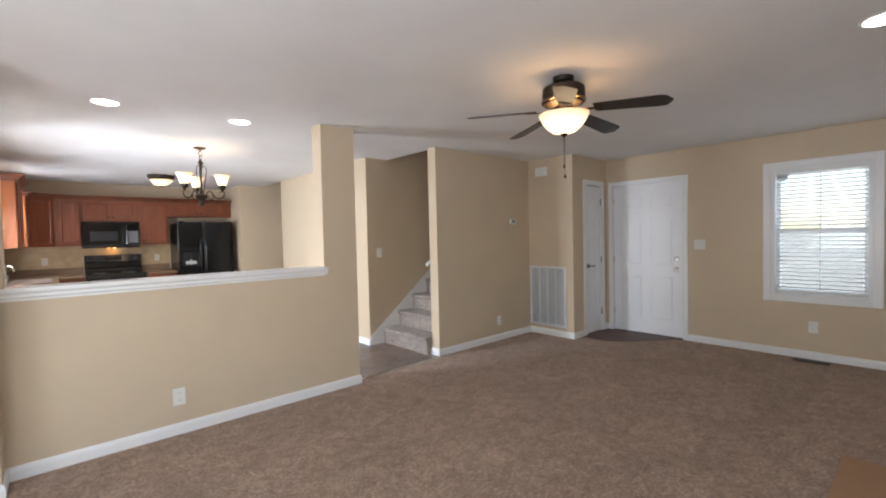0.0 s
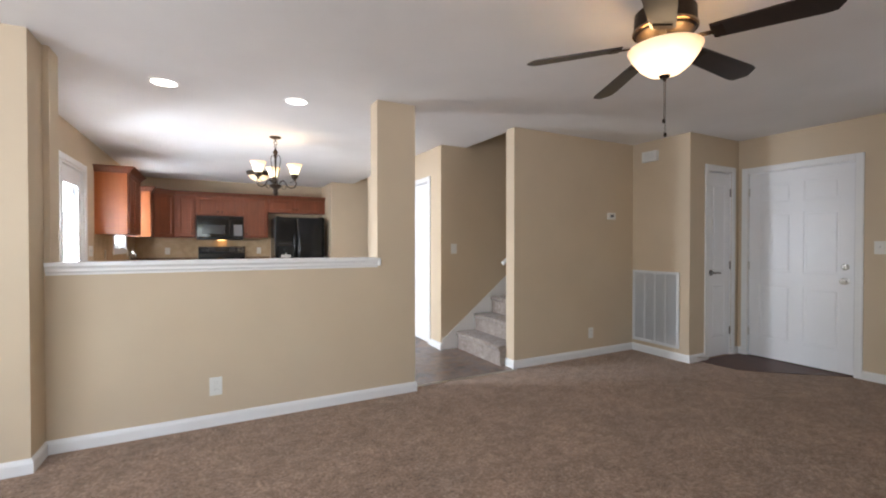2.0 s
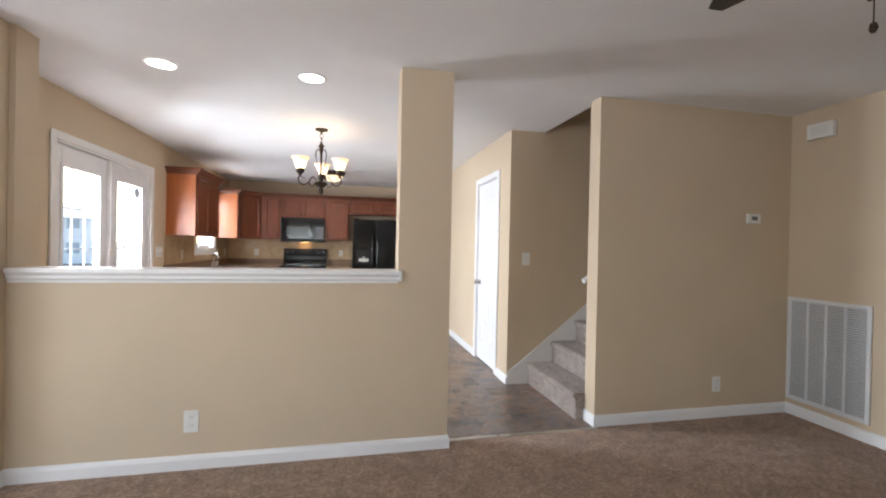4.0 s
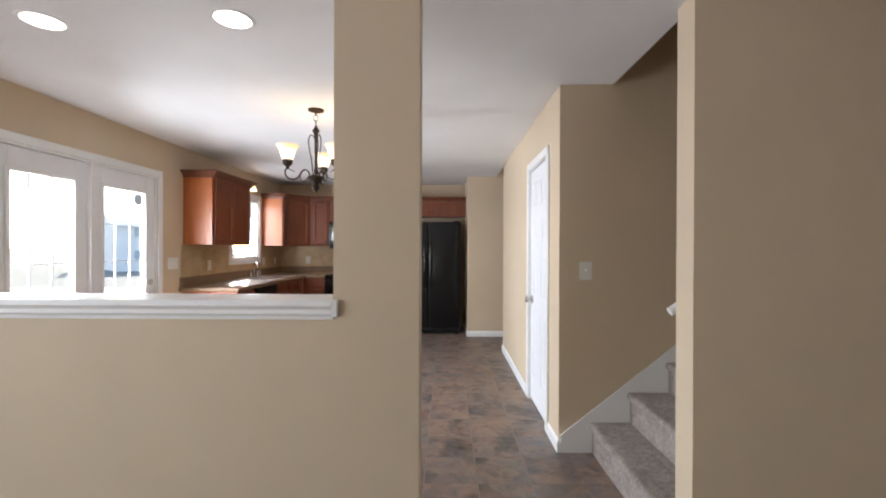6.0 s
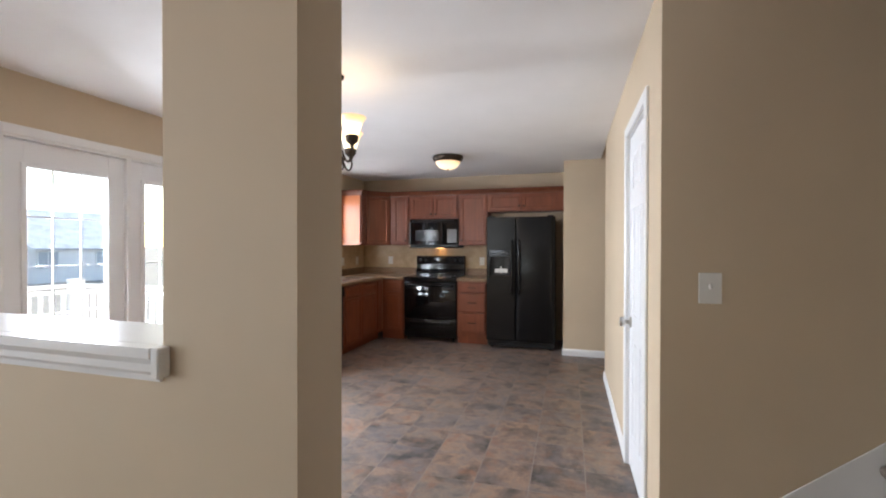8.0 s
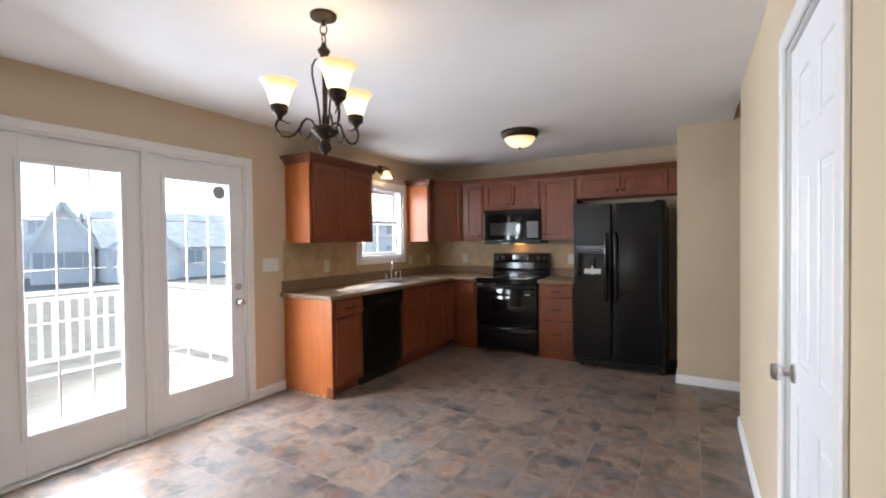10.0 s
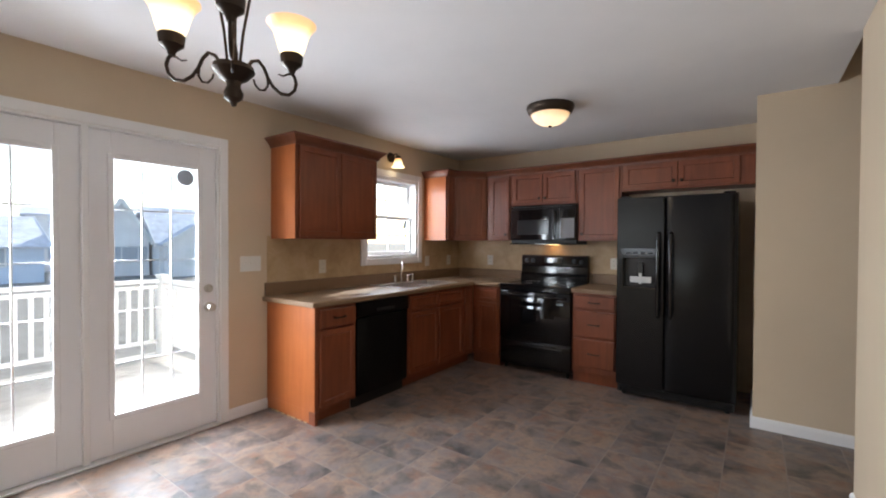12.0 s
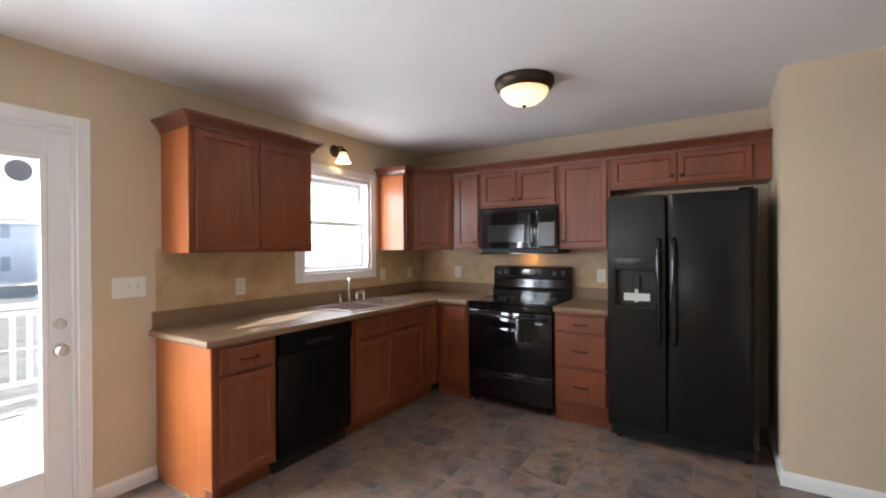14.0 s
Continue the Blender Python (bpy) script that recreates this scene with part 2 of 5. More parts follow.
def bowl_glass(name, low, high, strength):
    """Frosted bowl, whitest low down round the bulbs and peach at the rim."""
    m, n, l, b = material(name, (0.78, 0.66, 0.5), 0.35)
    tc, sep = n.new("ShaderNodeTexCoord"), n.new("ShaderNodeSeparateXYZ")
    l.new(tc.outputs["Generated"], sep.inputs[0])
    c = ramp(n, l, sep.outputs[2], [(0.1, low), (0.5, scaled(low, 0.85)), (0.95, high)])
    cloud = ramp(n, l, noise_tex(n, l, coords(n, l), 24, 4, 0.6, 0.8), [(0.3, (0.82, 0.8, 0.78)), (0.7, (1.0, 1.0, 1.0))])
    l.new(mix(n, l, 1.0, c, cloud, "MULTIPLY"), b.inputs["Emission Color"])
    b.inputs["Emission Strength"].default_value = strength
    return m


BOWL_GLOW = bowl_glass("lit_frosted_bowl", (1.0, 0.72, 0.42), (0.40, 0.23, 0.11), 0.8)
FLUSH_GLOW = bowl_glass("lit_flush_bowl", (1.0, 0.76, 0.46), (0.55, 0.32, 0.13), 0.62)
BULB = glowing("lit_bulb", (1.0, 0.70, 0.38), 7.0)
FAN_BULB = glowing("lit_fan_bulb", (1.0, 0.62, 0.28), 22.0)
CAN_GLOW = glowing("lit_can_lens", (1.0, 0.93, 0.85), 3.0)
HOOD_GLOW = glowing("lit_hood_lens", (1.0, 0.55, 0.2), 4.0)

CHIPBOARD = painted("pale_raw_chipboard", (0.55, 0.40, 0.24), 0.9, 0.1, 90, 0.4)
CARDBOARD = painted("brown_cardboard", (0.40, 0.235, 0.13), 0.85, 0.06, 40, 0.2)
DECK_WOOD = timber("weathered_deck_board", (0.38, 0.36, 0.335), (0.54, 0.52, 0.49), 0.75, 1, 0.0)
WHITE_RAIL = painted("white_vinyl_railing", (0.8, 0.8, 0.8), 0.4, 0.03)
# siding, roof and far pane colours are paled to carry the outdoor glare
SIDING_WHITE = painted("pale_grey_siding", (0.88, 0.86, 0.87), 0.7, 0.06)
SIDING_BLUE = painted("blue_grey_siding", (0.66, 0.74, 0.88), 0.7, 0.06)
ROOF = painted("grey_shingle", (0.62, 0.65, 0.72), 0.9, 0.2, 30, 0.5)
HAZED_PANE = gloss_black("hazed_far_window", (0.45, 0.49, 0.55), 0.2)
GRASS = painted("dry_lawn", (0.23, 0.22, 0.205), 0.95, 0.25, 3, 0.6)

# ---- builders ----


def bx(bm, x0, x1, y0, y1, z0, z1, bevel=0.0, seg=1):
    r = bmesh.ops.create_cube(bm, size=1.0)
    vs = r["verts"]
    for v in vs:
        v.co = Vector(((x0 + x1) / 2 + v.co.x * (x1 - x0), (y0 + y1) / 2 + v.co.y * (y1 - y0), (z0 + z1) / 2 + v.co.z * (z1 - z0)))
    if bevel:
        es = list({e for v in vs for e in v.link_edges})
        bmesh.ops.bevel(bm, geom=es, offset=bevel, segments=seg, affect="EDGES", profile=0.6)
    return bm


def box(x0, x1, y0, y1, z0, z1, bevel=0.0, seg=1):
    return bx(bmesh.new(), x0, x1, y0, y1, z0, z1, bevel, seg)


def mesh_of(name, bm, mat, smooth=False):
    me = bpy.data.meshes.new(name)
    bmesh.ops.recalc_face_normals(bm, faces=bm.faces)
    bm.to_mesh(me)
    bm.free()
    me.materials.append(mat)
    if smooth:
        for p in me.polygons:
            p.use_smooth = True
        me.set_sharp_from_angle(angle=radians(40))
    return me


def part(name, bm, mat, parent=None, label="", smooth=False):
    ob = new(name, mesh_of(name, bm, mat, smooth))
    if parent is not None:
        ob.parent = parent
    if label:
        ob["label"] = label
    return ob


def thing(name, label, category, group="", at=(0, 0, 0), turn=0.0, kind=""):
    ob = new(name)
    ob.empty_display_size = 0.1
    ob.matrix_basis = pose(*at, 0, 0, turn)
    return tagged(ob, label, category, group, kind)


def structure(name, bm, mat, label, category):
    return tagged(part(name, bm, mat), label, category, kind="structure")


def lathe(profile, seg=28, at=(0, 0, 0), bm=None):
    bm = bm or bmesh.new()
    rings = []
    for r, z in profile:
        if r < 1e-5:
            rings.append([bm.verts.new((at[0], at[1], at[2] + z))])
        else:
            rings.append([bm.verts.new((at[0] + r * math.cos(2 * math.pi * k / seg), at[1] + r * math.sin(2 * math.pi * k / seg), at[2] + z)) for k in range(seg)])
    for a, b in zip(rings, rings[1:]):
        for k in range(seg):
            q = (k + 1) % seg
            if len(a) == 1 and len(b) == 1:
                continue
            if len(a) == 1:
                bm.faces.new((a[0], b[q], b[k]))
            elif len(b) == 1:
                bm.faces.new((a[k], a[q], b[0]))
            else:
                bm.faces.new((a[k], a[q], b[q], b[k]))
    return bm


def tube(points, r, seg=10, bm=None, taper=1.0):
    bm = bm or bmesh.new()
    pts = [Vector(p) for p in points]
    rings, up = [], Vector((0.13, 0.27, 0.95))
    for i, p in enumerate(pts):
        d = (pts[min(i + 1, len(pts) - 1)] - pts[max(i - 1, 0)]).normalized()
        a = d.cross(up)
        if a.length < 1e-3:
            a = d.cross(Vector((1, 0, 0)))
        a.normalize()
        b = d.cross(a)
        up = a.cross(d)
        rr = r * (1 + (taper - 1) * i / max(1, len(pts) - 1))
        rings.append([bm.verts.new(p + rr * (math.cos(2 * math.pi * k / seg) * a + math.sin(2 * math.pi * k / seg) * b)) for k in range(seg)])
    for s, t in zip(rings, rings[1:]):
        for k in range(seg):
            bm.faces.new((s[k], s[(k + 1) % seg], t[(k + 1) % seg], t[k]))
    bm.faces.new(rings[0][::-1])
    bm.faces.new(rings[-1])
    return bm


def arc(n, f):
    return [f(k / (n - 1)) for k in range(n)]


def sweep(profile, path, side=1, bm=None):
    """A moulding: profile of (out, z) carried along a path in plan with mitred corners; side 1 puts 'out' to the right of the path."""
    bm = bm or bmesh.new()
    P = [Vector(p) for p in path]
    rings = []
    for i, p in enumerate(P):
        d0 = (P[i] - P[i - 1]).normalized() if i else None
        d1 = (P[i + 1] - P[i]).normalized() if i < len(P) - 1 else None
        d0, d1 = d0 or d1, d1 or d0
        n0, n1 = Vector((d0.y, -d0.x)) * side, Vector((d1.y, -d1.x)) * side
        m = (n0 + n1)
        m = m / max(0.2, m.dot(n0))
        rings.append([bm.verts.new((p.x + m.x * o, p.y + m.y * o, z)) for o, z in profile])
    for a, b in zip(rings, rings[1:]):
        for k in range(len(profile)):
            q = (k + 1) % len(profile)
            bm.faces.new((a[k], a[q], b[q], b[k]))
    bm.faces.new(rings[0])
    bm.faces.new(rings[-1][::-1])
    return bm


BASE_PROFILE = [(0.0, 0.0), (0.014, 0.0), (0.014, 0.058), (0.010, 0.072), (0.004, 0.081), (0.0, 0.083)]


def casing(bm, x0, x1, z0, z1, w=0.062, sill=False, y=0.0):
    """Door or window casing in the local frame: front faces -y, opening from x0 to x1 and z0 to z1."""
    t = 0.016
    bx(bm, x0 - w, x0, y - t, y, z0 if not sill else z0 - w, z1 + w, 0.004)
    bx(bm, x1, x1 + w, y - t, y, z0 if not sill else z0 - w, z1 + w, 0.004)
    bx(bm, x0, x1, y - t, y, z1, z1 + w, 0.004)
    if sill:
        bx(bm, x0, x1, y - t, y, z0 - w, z0, 0.004)
    return bm


def framed_front(x0, x1, z0, z1, y=0.0, t=0.02, rail=0.055, depth=0.010):
    """A cabinet front: outer frame and a recessed flat panel with a sloped inner edge."""
    bm = box(x0, x1, y, y + t, z0, z1, 0.003)
    f = max((f for f in bm.faces if f.normal.y < -0.9), key=lambda f: f.calc_area())
    rail = min(rail, (x1 - x0) * 0.28, (z1 - z0) * 0.3)
    bmesh.ops.inset_region(bm, faces=[f], thickness=rail)
    bmesh.ops.inset_region(bm, faces=[f], thickness=0.009, depth=-depth)
    return bm


def curved_front(x0, x1, z0, z1, y, t, bulge, n=10, soft=0.012):
    """An appliance front that swells forward, with softened top and bottom edges."""
    bm = bmesh.new()
    rows = [(z0, y + t), (z0, y + soft), (z0 + soft * 0.3, y + soft * 0.3), (z0 + soft, y), (z1 - soft, y), (z1 - soft * 0.3, y + soft * 0.3), (z1, y + soft), (z1, y + t)]
    grid = []
    for k in range(n + 1):
        u = -1 + 2 * k / n
        x = x0 + (x1 - x0) * k / n
        b = bulge * (1 - u * u)
        e = soft * max(0.0, abs(u) - 0.97) / 0.03
        grid.append([bm.verts.new((x, yy - (b if yy < y + t - 1e-6 else 0.0) + (e if yy < y + soft else 0.0), z)) for z, yy in rows])
    for a, b in zip(grid, grid[1:]):
        for k in range(len(rows)):
            q = (k + 1) % len(rows)
            bm.faces.new((a[k], a[q], b[q], b[k]))
    bm.faces.new(grid[0][::-1])
    bm.faces.new(grid[-1])
    return bm


def six_panel(w, h, rows, cols=2, t=0.035):
    """A moulded panel door leaf, lower corner at the origin, front faces -y."""
    bm = box(0, w, 0.007, t, 0, h, 0.002)
    st = 0.11 if cols == 2 else 0.1
    bx(bm, 0, st, 0, 0.012, 0, h, 0.003)
    bx(bm, w - st, w, 0, 0.012, 0, h, 0.003)
    if cols == 2:
        bx(bm, w / 2 - st / 2, w / 2 + st / 2, 0.0004, 0.012, 0, h, 0.003)
    edges = [0] + [z for r in rows for z in r] + [h]
    for k in range(0, len(edges), 2):
        bx(bm, st - 0.004, w - st + 0.004, 0.0008, 0.012, edges[k], edges[k + 1], 0.003)
    return bm


def door_panels(w, rows, cols=2):
    """The raised fields between the stiles, one box each."""
    st = 0.11 if cols == 2 else 0.1
    xs = [(st, w / 2 - st / 2), (w / 2 + st / 2, w - st)] if cols == 2 else [(st, w - st)]
    return [box(a + 0.022, b - 0.022, 0.002, 0.01, z0 + 0.022, z1 - 0.022, 0.006) for z0, z1 in rows for a, b in xs]


DOOR_ROWS = [(0.22, 0.80), (0.95, 1.58), (1.70, 1.90)]

# ---- structure ----
H = 2.44
XW, YN = -0.505, 9.55          # kitchen west and north wall faces
XE, YS, XL = 6.085, -1.60, -2.20  # front wall, living south wall, living west wall
TOP = 5.0


def walls(boxes):
    bm = bmesh.new()
    for b in boxes:
        bx(bm, *b)
    return bm


structure("wall_west", walls([
    (XW - 0.15, XW, 3.97, 4.80, 0, H), (XW - 0.15, XW, 6.37, 7.84, 0, H), (XW - 0.15, XW, 8.67, YN + 0.15, 0, H),
    (XW - 0.15, XW, 4.80, 6.37, 2.05, H), (XW - 0.15, XW, 7.84, 8.67, 0, 1.184), (XW - 0.15, XW, 7.84, 8.67, 2.055, H)]),
    WALL, "tan painted kitchen wall with patio doors and window", "wall")
structure("wall_north", walls([(XW, 2.70, YN, YN + 0.15, 0, H)]), WALL, "tan painted kitchen wall behind range and fridge", "wall")
structure("wall_fridge_return", walls([(2.70, 4.80, 8.675, YN + 0.15, 0, H), (3.14, 4.80, 8.675, YN + 0.15, H, H + 0.3)]), WALL, "tan painted wall beside the fridge alcove", "wall")
structure("wall_hall", walls([
    (3.126, 3.241, 4.97, 5.31, 0, H), (3.126, 3.241, 5.99, 7.78, 0, H), (3.126, 3.241, 5.31, 5.99, 2.05, H)]),
    WALL, "tan painted wall with the white pantry door", "wall")
structure("wall_hall_back", walls([(3.241, 4.80, 7.665, 7.78, 0, H), (4.68, 4.80, 7.78, 8.675, 0, H + 0.3), (4.20, 4.30, 5.085, 7.665, 0, H)]), WALL, "tan painted wall in the side hall", "wall")
structure("wall_stair_north", walls([(3.241, 6.235, 4.97, 5.085, 0, TOP)]), WALL, "tan painted stair wall", "wall")
structure("wall_stair_south", walls([(3.42, 6.235, 3.935, 4.07, 0, TOP)]), WALL, "tan painted wall beside the staircase", "wall")
structure("wall_return_air", walls([(5.18, 5.28, 3.232, 3.935, 0, H)]), WALL, "tan painted wall with the return air grille", "wall")
structure("wall_closet", walls([(5.28, 5.50, 3.232, 3.332, 0, H), (5.94, XE, 3.232, 3.332, 0, H), (5.50, 5.94, 3.232, 3.332, 2.07, H)]), WALL, "tan painted wall with a narrow closet door", "wall")
structure("wall_front", walls([
    (XE, XE + 0.15, YS - 0.15, 0.475, 0, H), (XE, XE + 0.15, 1.295, 2.205, 0, H), (XE, XE + 0.15, 3.13, 5.085, 0, H), (XE, XE + 0.15, 3.97, 5.085, H, TOP),
    (XE, XE + 0.15, 0.475, 1.295, 0, 0.67), (XE, XE + 0.15, 0.475, 1.295, 2.065, H), (XE, XE + 0.15, 2.205, 3.13, 2.055, H)]),
    WALL, "tan painted front wall with entry door and window", "wall")
structure("wall_south", walls([
    (XL - 0.15, -2.05, YS - 0.15, YS, 0, H), (0.55, XE, YS - 0.15, YS, 0, H), (-2.05, 0.55, YS - 0.15, YS, 0, 0.6), (-2.05, 0.55, YS - 0.15, YS, 2.1, H)]), WALL, "plain tan living room wall", "wall")
structure("wall_living_west", walls([(XL - 0.15, XL, YS, -0.3, 0, H), (XL - 0.15, XL, 2.1, 3.57, 0, H), (XL - 0.15, XL, -0.3, 2.1, 0, 0.6), (XL - 0.15, XL, -0.3, 2.1, 2.1, H)]), WALL, "plain tan living room wall", "wall")
structure("wall_living_north", walls([(XL, XW - 0.15, 3.57, 3.97, 0, H), (XW - 0.15, -0.145, 3.57, 3.97, 0, H), (-0.145, -0.115, 3.80, 3.97, 0, H)]), WALL, "tan painted wall at the end of the half wall", "wall")
structure("half_wall", walls([(-0.115, 1.93, 3.80, 3.97, 0, 1.10), (1.93, 2.268, 3.80, 3.97, 0, H)]), WALL, "tan half wall with full-height end post", "wall")
structure("wall_stair_end", walls([(3.36, 3.475, 4.07, 4.97, H + 0.30, TOP)]), WALL, "tan wall over the stair opening", "wall")

structure("ceiling", walls([
    (XL - 0.15, XE + 0.15, YS - 0.15, 3.935, H, H + 0.3), (XL - 0.15, 3.42, 3.935, 4.07, H, H + 0.3), (XL - 0.15, 3.475, 4.07, 4.97, H, H + 0.3),
    (XL - 0.15, 3.241, 4.97, 5.085, H, H + 0.3), (XL - 0.15, XE + 0.15, 5.085, 7.665, H, H + 0.3), (XL - 0.15, 3.14, 7.665, YN + 0.15, H, H + 0.3)]),
    CEILING, "white painted flat ceiling", "ceiling")
structure("ceiling_stairwell", walls([(3.36, XE + 0.15, 3.935, 5.085, TOP, TOP + 0.1)]), CEILING, "white ceiling over the stairs", "ceiling")
structure("ceiling_hall", walls([(3.14, 4.80, 7.665, YN + 0.15, H + 0.3, H + 0.4)]), CEILING, "higher white ceiling over the side hall", "ceiling")

# floors
carpet_bm = walls([(XL, XE, YS, 3.57, -0.1, 0.0), (-0.145, 5.47, 3.57, 3.90, -0.1, 0.0), (3.42, 5.47, 3.90, 3.95, -0.1, -0.0005)])
structure("carpet_floor", carpet_bm, CARPET, "brown mottled wall-to-wall carpet", "carpet")
foyer = bmesh.new()
foyer.faces.new([foyer.verts.new((x, y, 0.0)) for x, y in ((5.36, 3.232), (5.36, 2.86), (5.50, 2.70), (6.02, 2.27), (XE, 2.22), (XE, 3.232))])
r = bmesh.ops.extrude_face_region(foyer, geom=list(foyer.faces))
bmesh.ops.translate(foyer, vec=(0, 0, 0.005), verts=[v for v in r["geom"] if isinstance(v, bmesh.types.BMVert)])
structure("foyer_floor", foyer, FOYER, "dark brown wood-look vinyl entry floor", "floor")
kitchen_floor = structure("kitchen_floor", walls([(-0.655, 4.8, 3.90, YN + 0.1, -0.1, -0.0007), (3.42, XE, 3.56, 3.90, -0.1, -0.01)]), GROUT, "slate-look vinyl floor tiles with beige joints", "floor")
structure("transition_strip", sweep([(-0.02, 0.0), (0.02, 0.0), (0.008, 0.006), (-0.008, 0.006)], [(2.265, 3.90), (3.42, 3.90)]), NICKEL, "thin metal strip between carpet and vinyl", "trim")

# baseboards
structure("baseboard", sweep(BASE_PROFILE, [(-2.19, 3.57), (-0.145, 3.57), (-0.145, 3.80), (2.268, 3.80), (2.268, 3.97), (2.20, 3.97)], 1), TRIM, "white baseboard along the half wall", "baseboard")
structure("baseboard_stair_wall", sweep(BASE_PROFILE, [(3.42, 4.07), (3.42, 3.935), (5.18, 3.935), (5.18, 3.232), (5.438, 3.232)], 1), TRIM, "white baseboard below the return air grille", "baseboard")
structure("baseboard_entry", sweep(BASE_PROFILE, [(6.002, 3.232), (XE, 3.232), (XE, 3.192)], 1), TRIM, "short white baseboard beside the entry door", "baseboard")
structure("baseboard_front", sweep(BASE_PROFILE, [(XE, 2.143), (XE, YS), (XL, YS), (XL, 3.50)], 1), TRIM, "white baseboard along the front wall", "baseboard")
structure("baseboard_hall", sweep(BASE_PROFILE, [(3.241, 7.78), (3.126, 7.78), (3.126, 6.052)], 1), TRIM, "white baseboard on the hall wall", "baseboard")
structure("baseboard_corner", sweep(BASE_PROFILE, [(3.126, 5.248), (3.126, 4.97), (3.15, 4.97)], 1), TRIM, "white baseboard at the stair corner", "baseboard")
structure("baseboard_fridge", sweep(BASE_PROFILE, [(2.70, 9.4), (2.70, 8.675), (4.68, 8.675)], 1), TRIM, "white baseboard beside the fridge alcove", "baseboard")
structure("baseboard_kitchen", sweep(BASE_PROFILE, [(XW, 6.432), (XW, 6.75)], 1), TRIM, "white baseboard between patio door and cabinets", "baseboard")
structure("baseboard_kitchen_south", sweep(BASE_PROFILE, [(XW, 3.98), (XW, 4.738)], 1), TRIM, "white baseboard beside the patio doors", "baseboard")

# ledge on the half wall
LEDGE = [(0.0, 1.072), (0.008, 1.072), (0.010, 1.086), (0.020, 1.096), (0.020, 1.112), (0.028, 1.122), (0.034, 1.128), (0.034, 1.150), (0.0, 1.150)]
lb = sweep(LEDGE, [(-0.138, 3.80), (1.93, 3.80)], 1)
bx(lb, -0.115, 1.93, 3.80, 4.00, 1.101, 1.150, 0.003)
bx(lb, 1.93, 1.952, 3.768, 3.7995, 1.085, 1.150, 0.003)
structure("ledge", lb, TRIM, "white moulded ledge capping the half wall", "ledge")

# ---- openings ----


def french_leaf(parent, x0, hinges):
    """One glazed leaf, 0.76 wide; front faces -y."""
    w, h = 0.76, 2.03
    gx0, gx1, gz0, gz1 = x0 + 0.12, x0 + 0.64, 0.255, 1.875
    bm = bmesh.new()
    bx(bm, x0, gx0, 0.03, 0.075, 0.015, h, 0.003)
    bx(bm, gx1, x0 + w, 0.03, 0.075, 0.015, h, 0.003)
    bx(bm, gx0, gx1, 0.03, 0.075, 0.015, gz0, 0.003)
    bx(bm, gx0, gx1, 0.03, 0.075, gz1, h, 0.003)
    leaf = part("leaf", bm, DOOR_WHITE, parent)
    bm = bmesh.new()
    for a in ((gx0 - 0.02, gx0 + 0.012, gz0 - 0.02, gz1 + 0.02), (gx1 - 0.012, gx1 + 0.02, gz0 - 0.02, gz1 + 0.02)):
        bx(bm, a[0], a[1], 0.018, 0.031, a[2], a[3], 0.004)
    bx(bm, gx0 + 0.012, gx1 - 0.012, 0.018, 0.031, gz0 - 0.02, gz0 + 0.012, 0.004)
    bx(bm, gx0 + 0.012, gx1 - 0.012, 0.018, 0.031, gz1 - 0.012, gz1 + 0.02, 0.004)
    part("glazing_bead", bm, DOOR_WHITE, leaf)
    g = part("pane", box(gx0, gx1, 0.05, 0.056, gz0, gz1), GLASS, leaf, "clear glass pane")
    g.visible_shadow = False
    for k in (1, 2):
        x = gx0 + (gx1 - gx0) * k / 3
        part("muntin", box(x - 0.0045, x + 0.0045, 0.048, 0.058, gz0, gz1), WHITE_RAIL, leaf)
    for k in (1, 2, 3, 4):
        z = gz0 + (gz1 - gz0) * k / 5
        part("muntin", box(gx0, gx1, 0.0478, 0.0582, z - 0.0045, z + 0.0045), WHITE_RAIL, leaf)
    if hinges:
        for z in (0.25, 1.05, 1.80):
            part("hinge", box(x0 - 0.028, x0 + 0.004, 0.005, 0.032, z - 0.05, z + 0.05, 0.004), DOOR_WHITE, leaf, "white hinge")
    return leaf


def knob_bm(x, z, y=0.0, r=0.03):
    """Rose and round knob, axis along -y."""
    bm = lathe([(0, 0), (0.034, 0), (0.034, 0.006), (0.014, 0.012), (0.012, 0.03), (r * 0.8, 0.036), (r, 0.05), (r * 0.85, 0.064), (0, 0.068)], 24)
    bmesh.ops.transform(bm, matrix=pose(x, y, z, 90), verts=bm.verts)
    return bm


def lever_bm(x, z, y=0.0, way=1):
    bm = lathe([(0, 0), (0.033, 0), (0.033, 0.008), (0.013, 0.013), (0.011, 0.045), (0, 0.047)], 24)
    bmesh.ops.transform(bm, matrix=pose(x, y, z, 90), verts=bm.verts)
    tube([(x, y - 0.042, z), (x + way * 0.03, y - 0.048, z), (x + way * 0.07, y - 0.046, z - 0.002), (x + way * 0.11, y - 0.042, z - 0.006)], 0.0105, 10, bm)
    return bm


def bolt_bm(x, z, y=0.0):
    bm = lathe([(0, 0), (0.031, 0), (0.031, 0.008), (0.024, 0.014), (0, 0.014)], 24)
    bmesh.ops.transform(bm, matrix=pose(x, y, z, 90), verts=bm.verts)
    bx(bm, x - 0.005, x + 0.005, y - 0.03, y - 0.012, z - 0.017, z + 0.017, 0.002)
    return bm


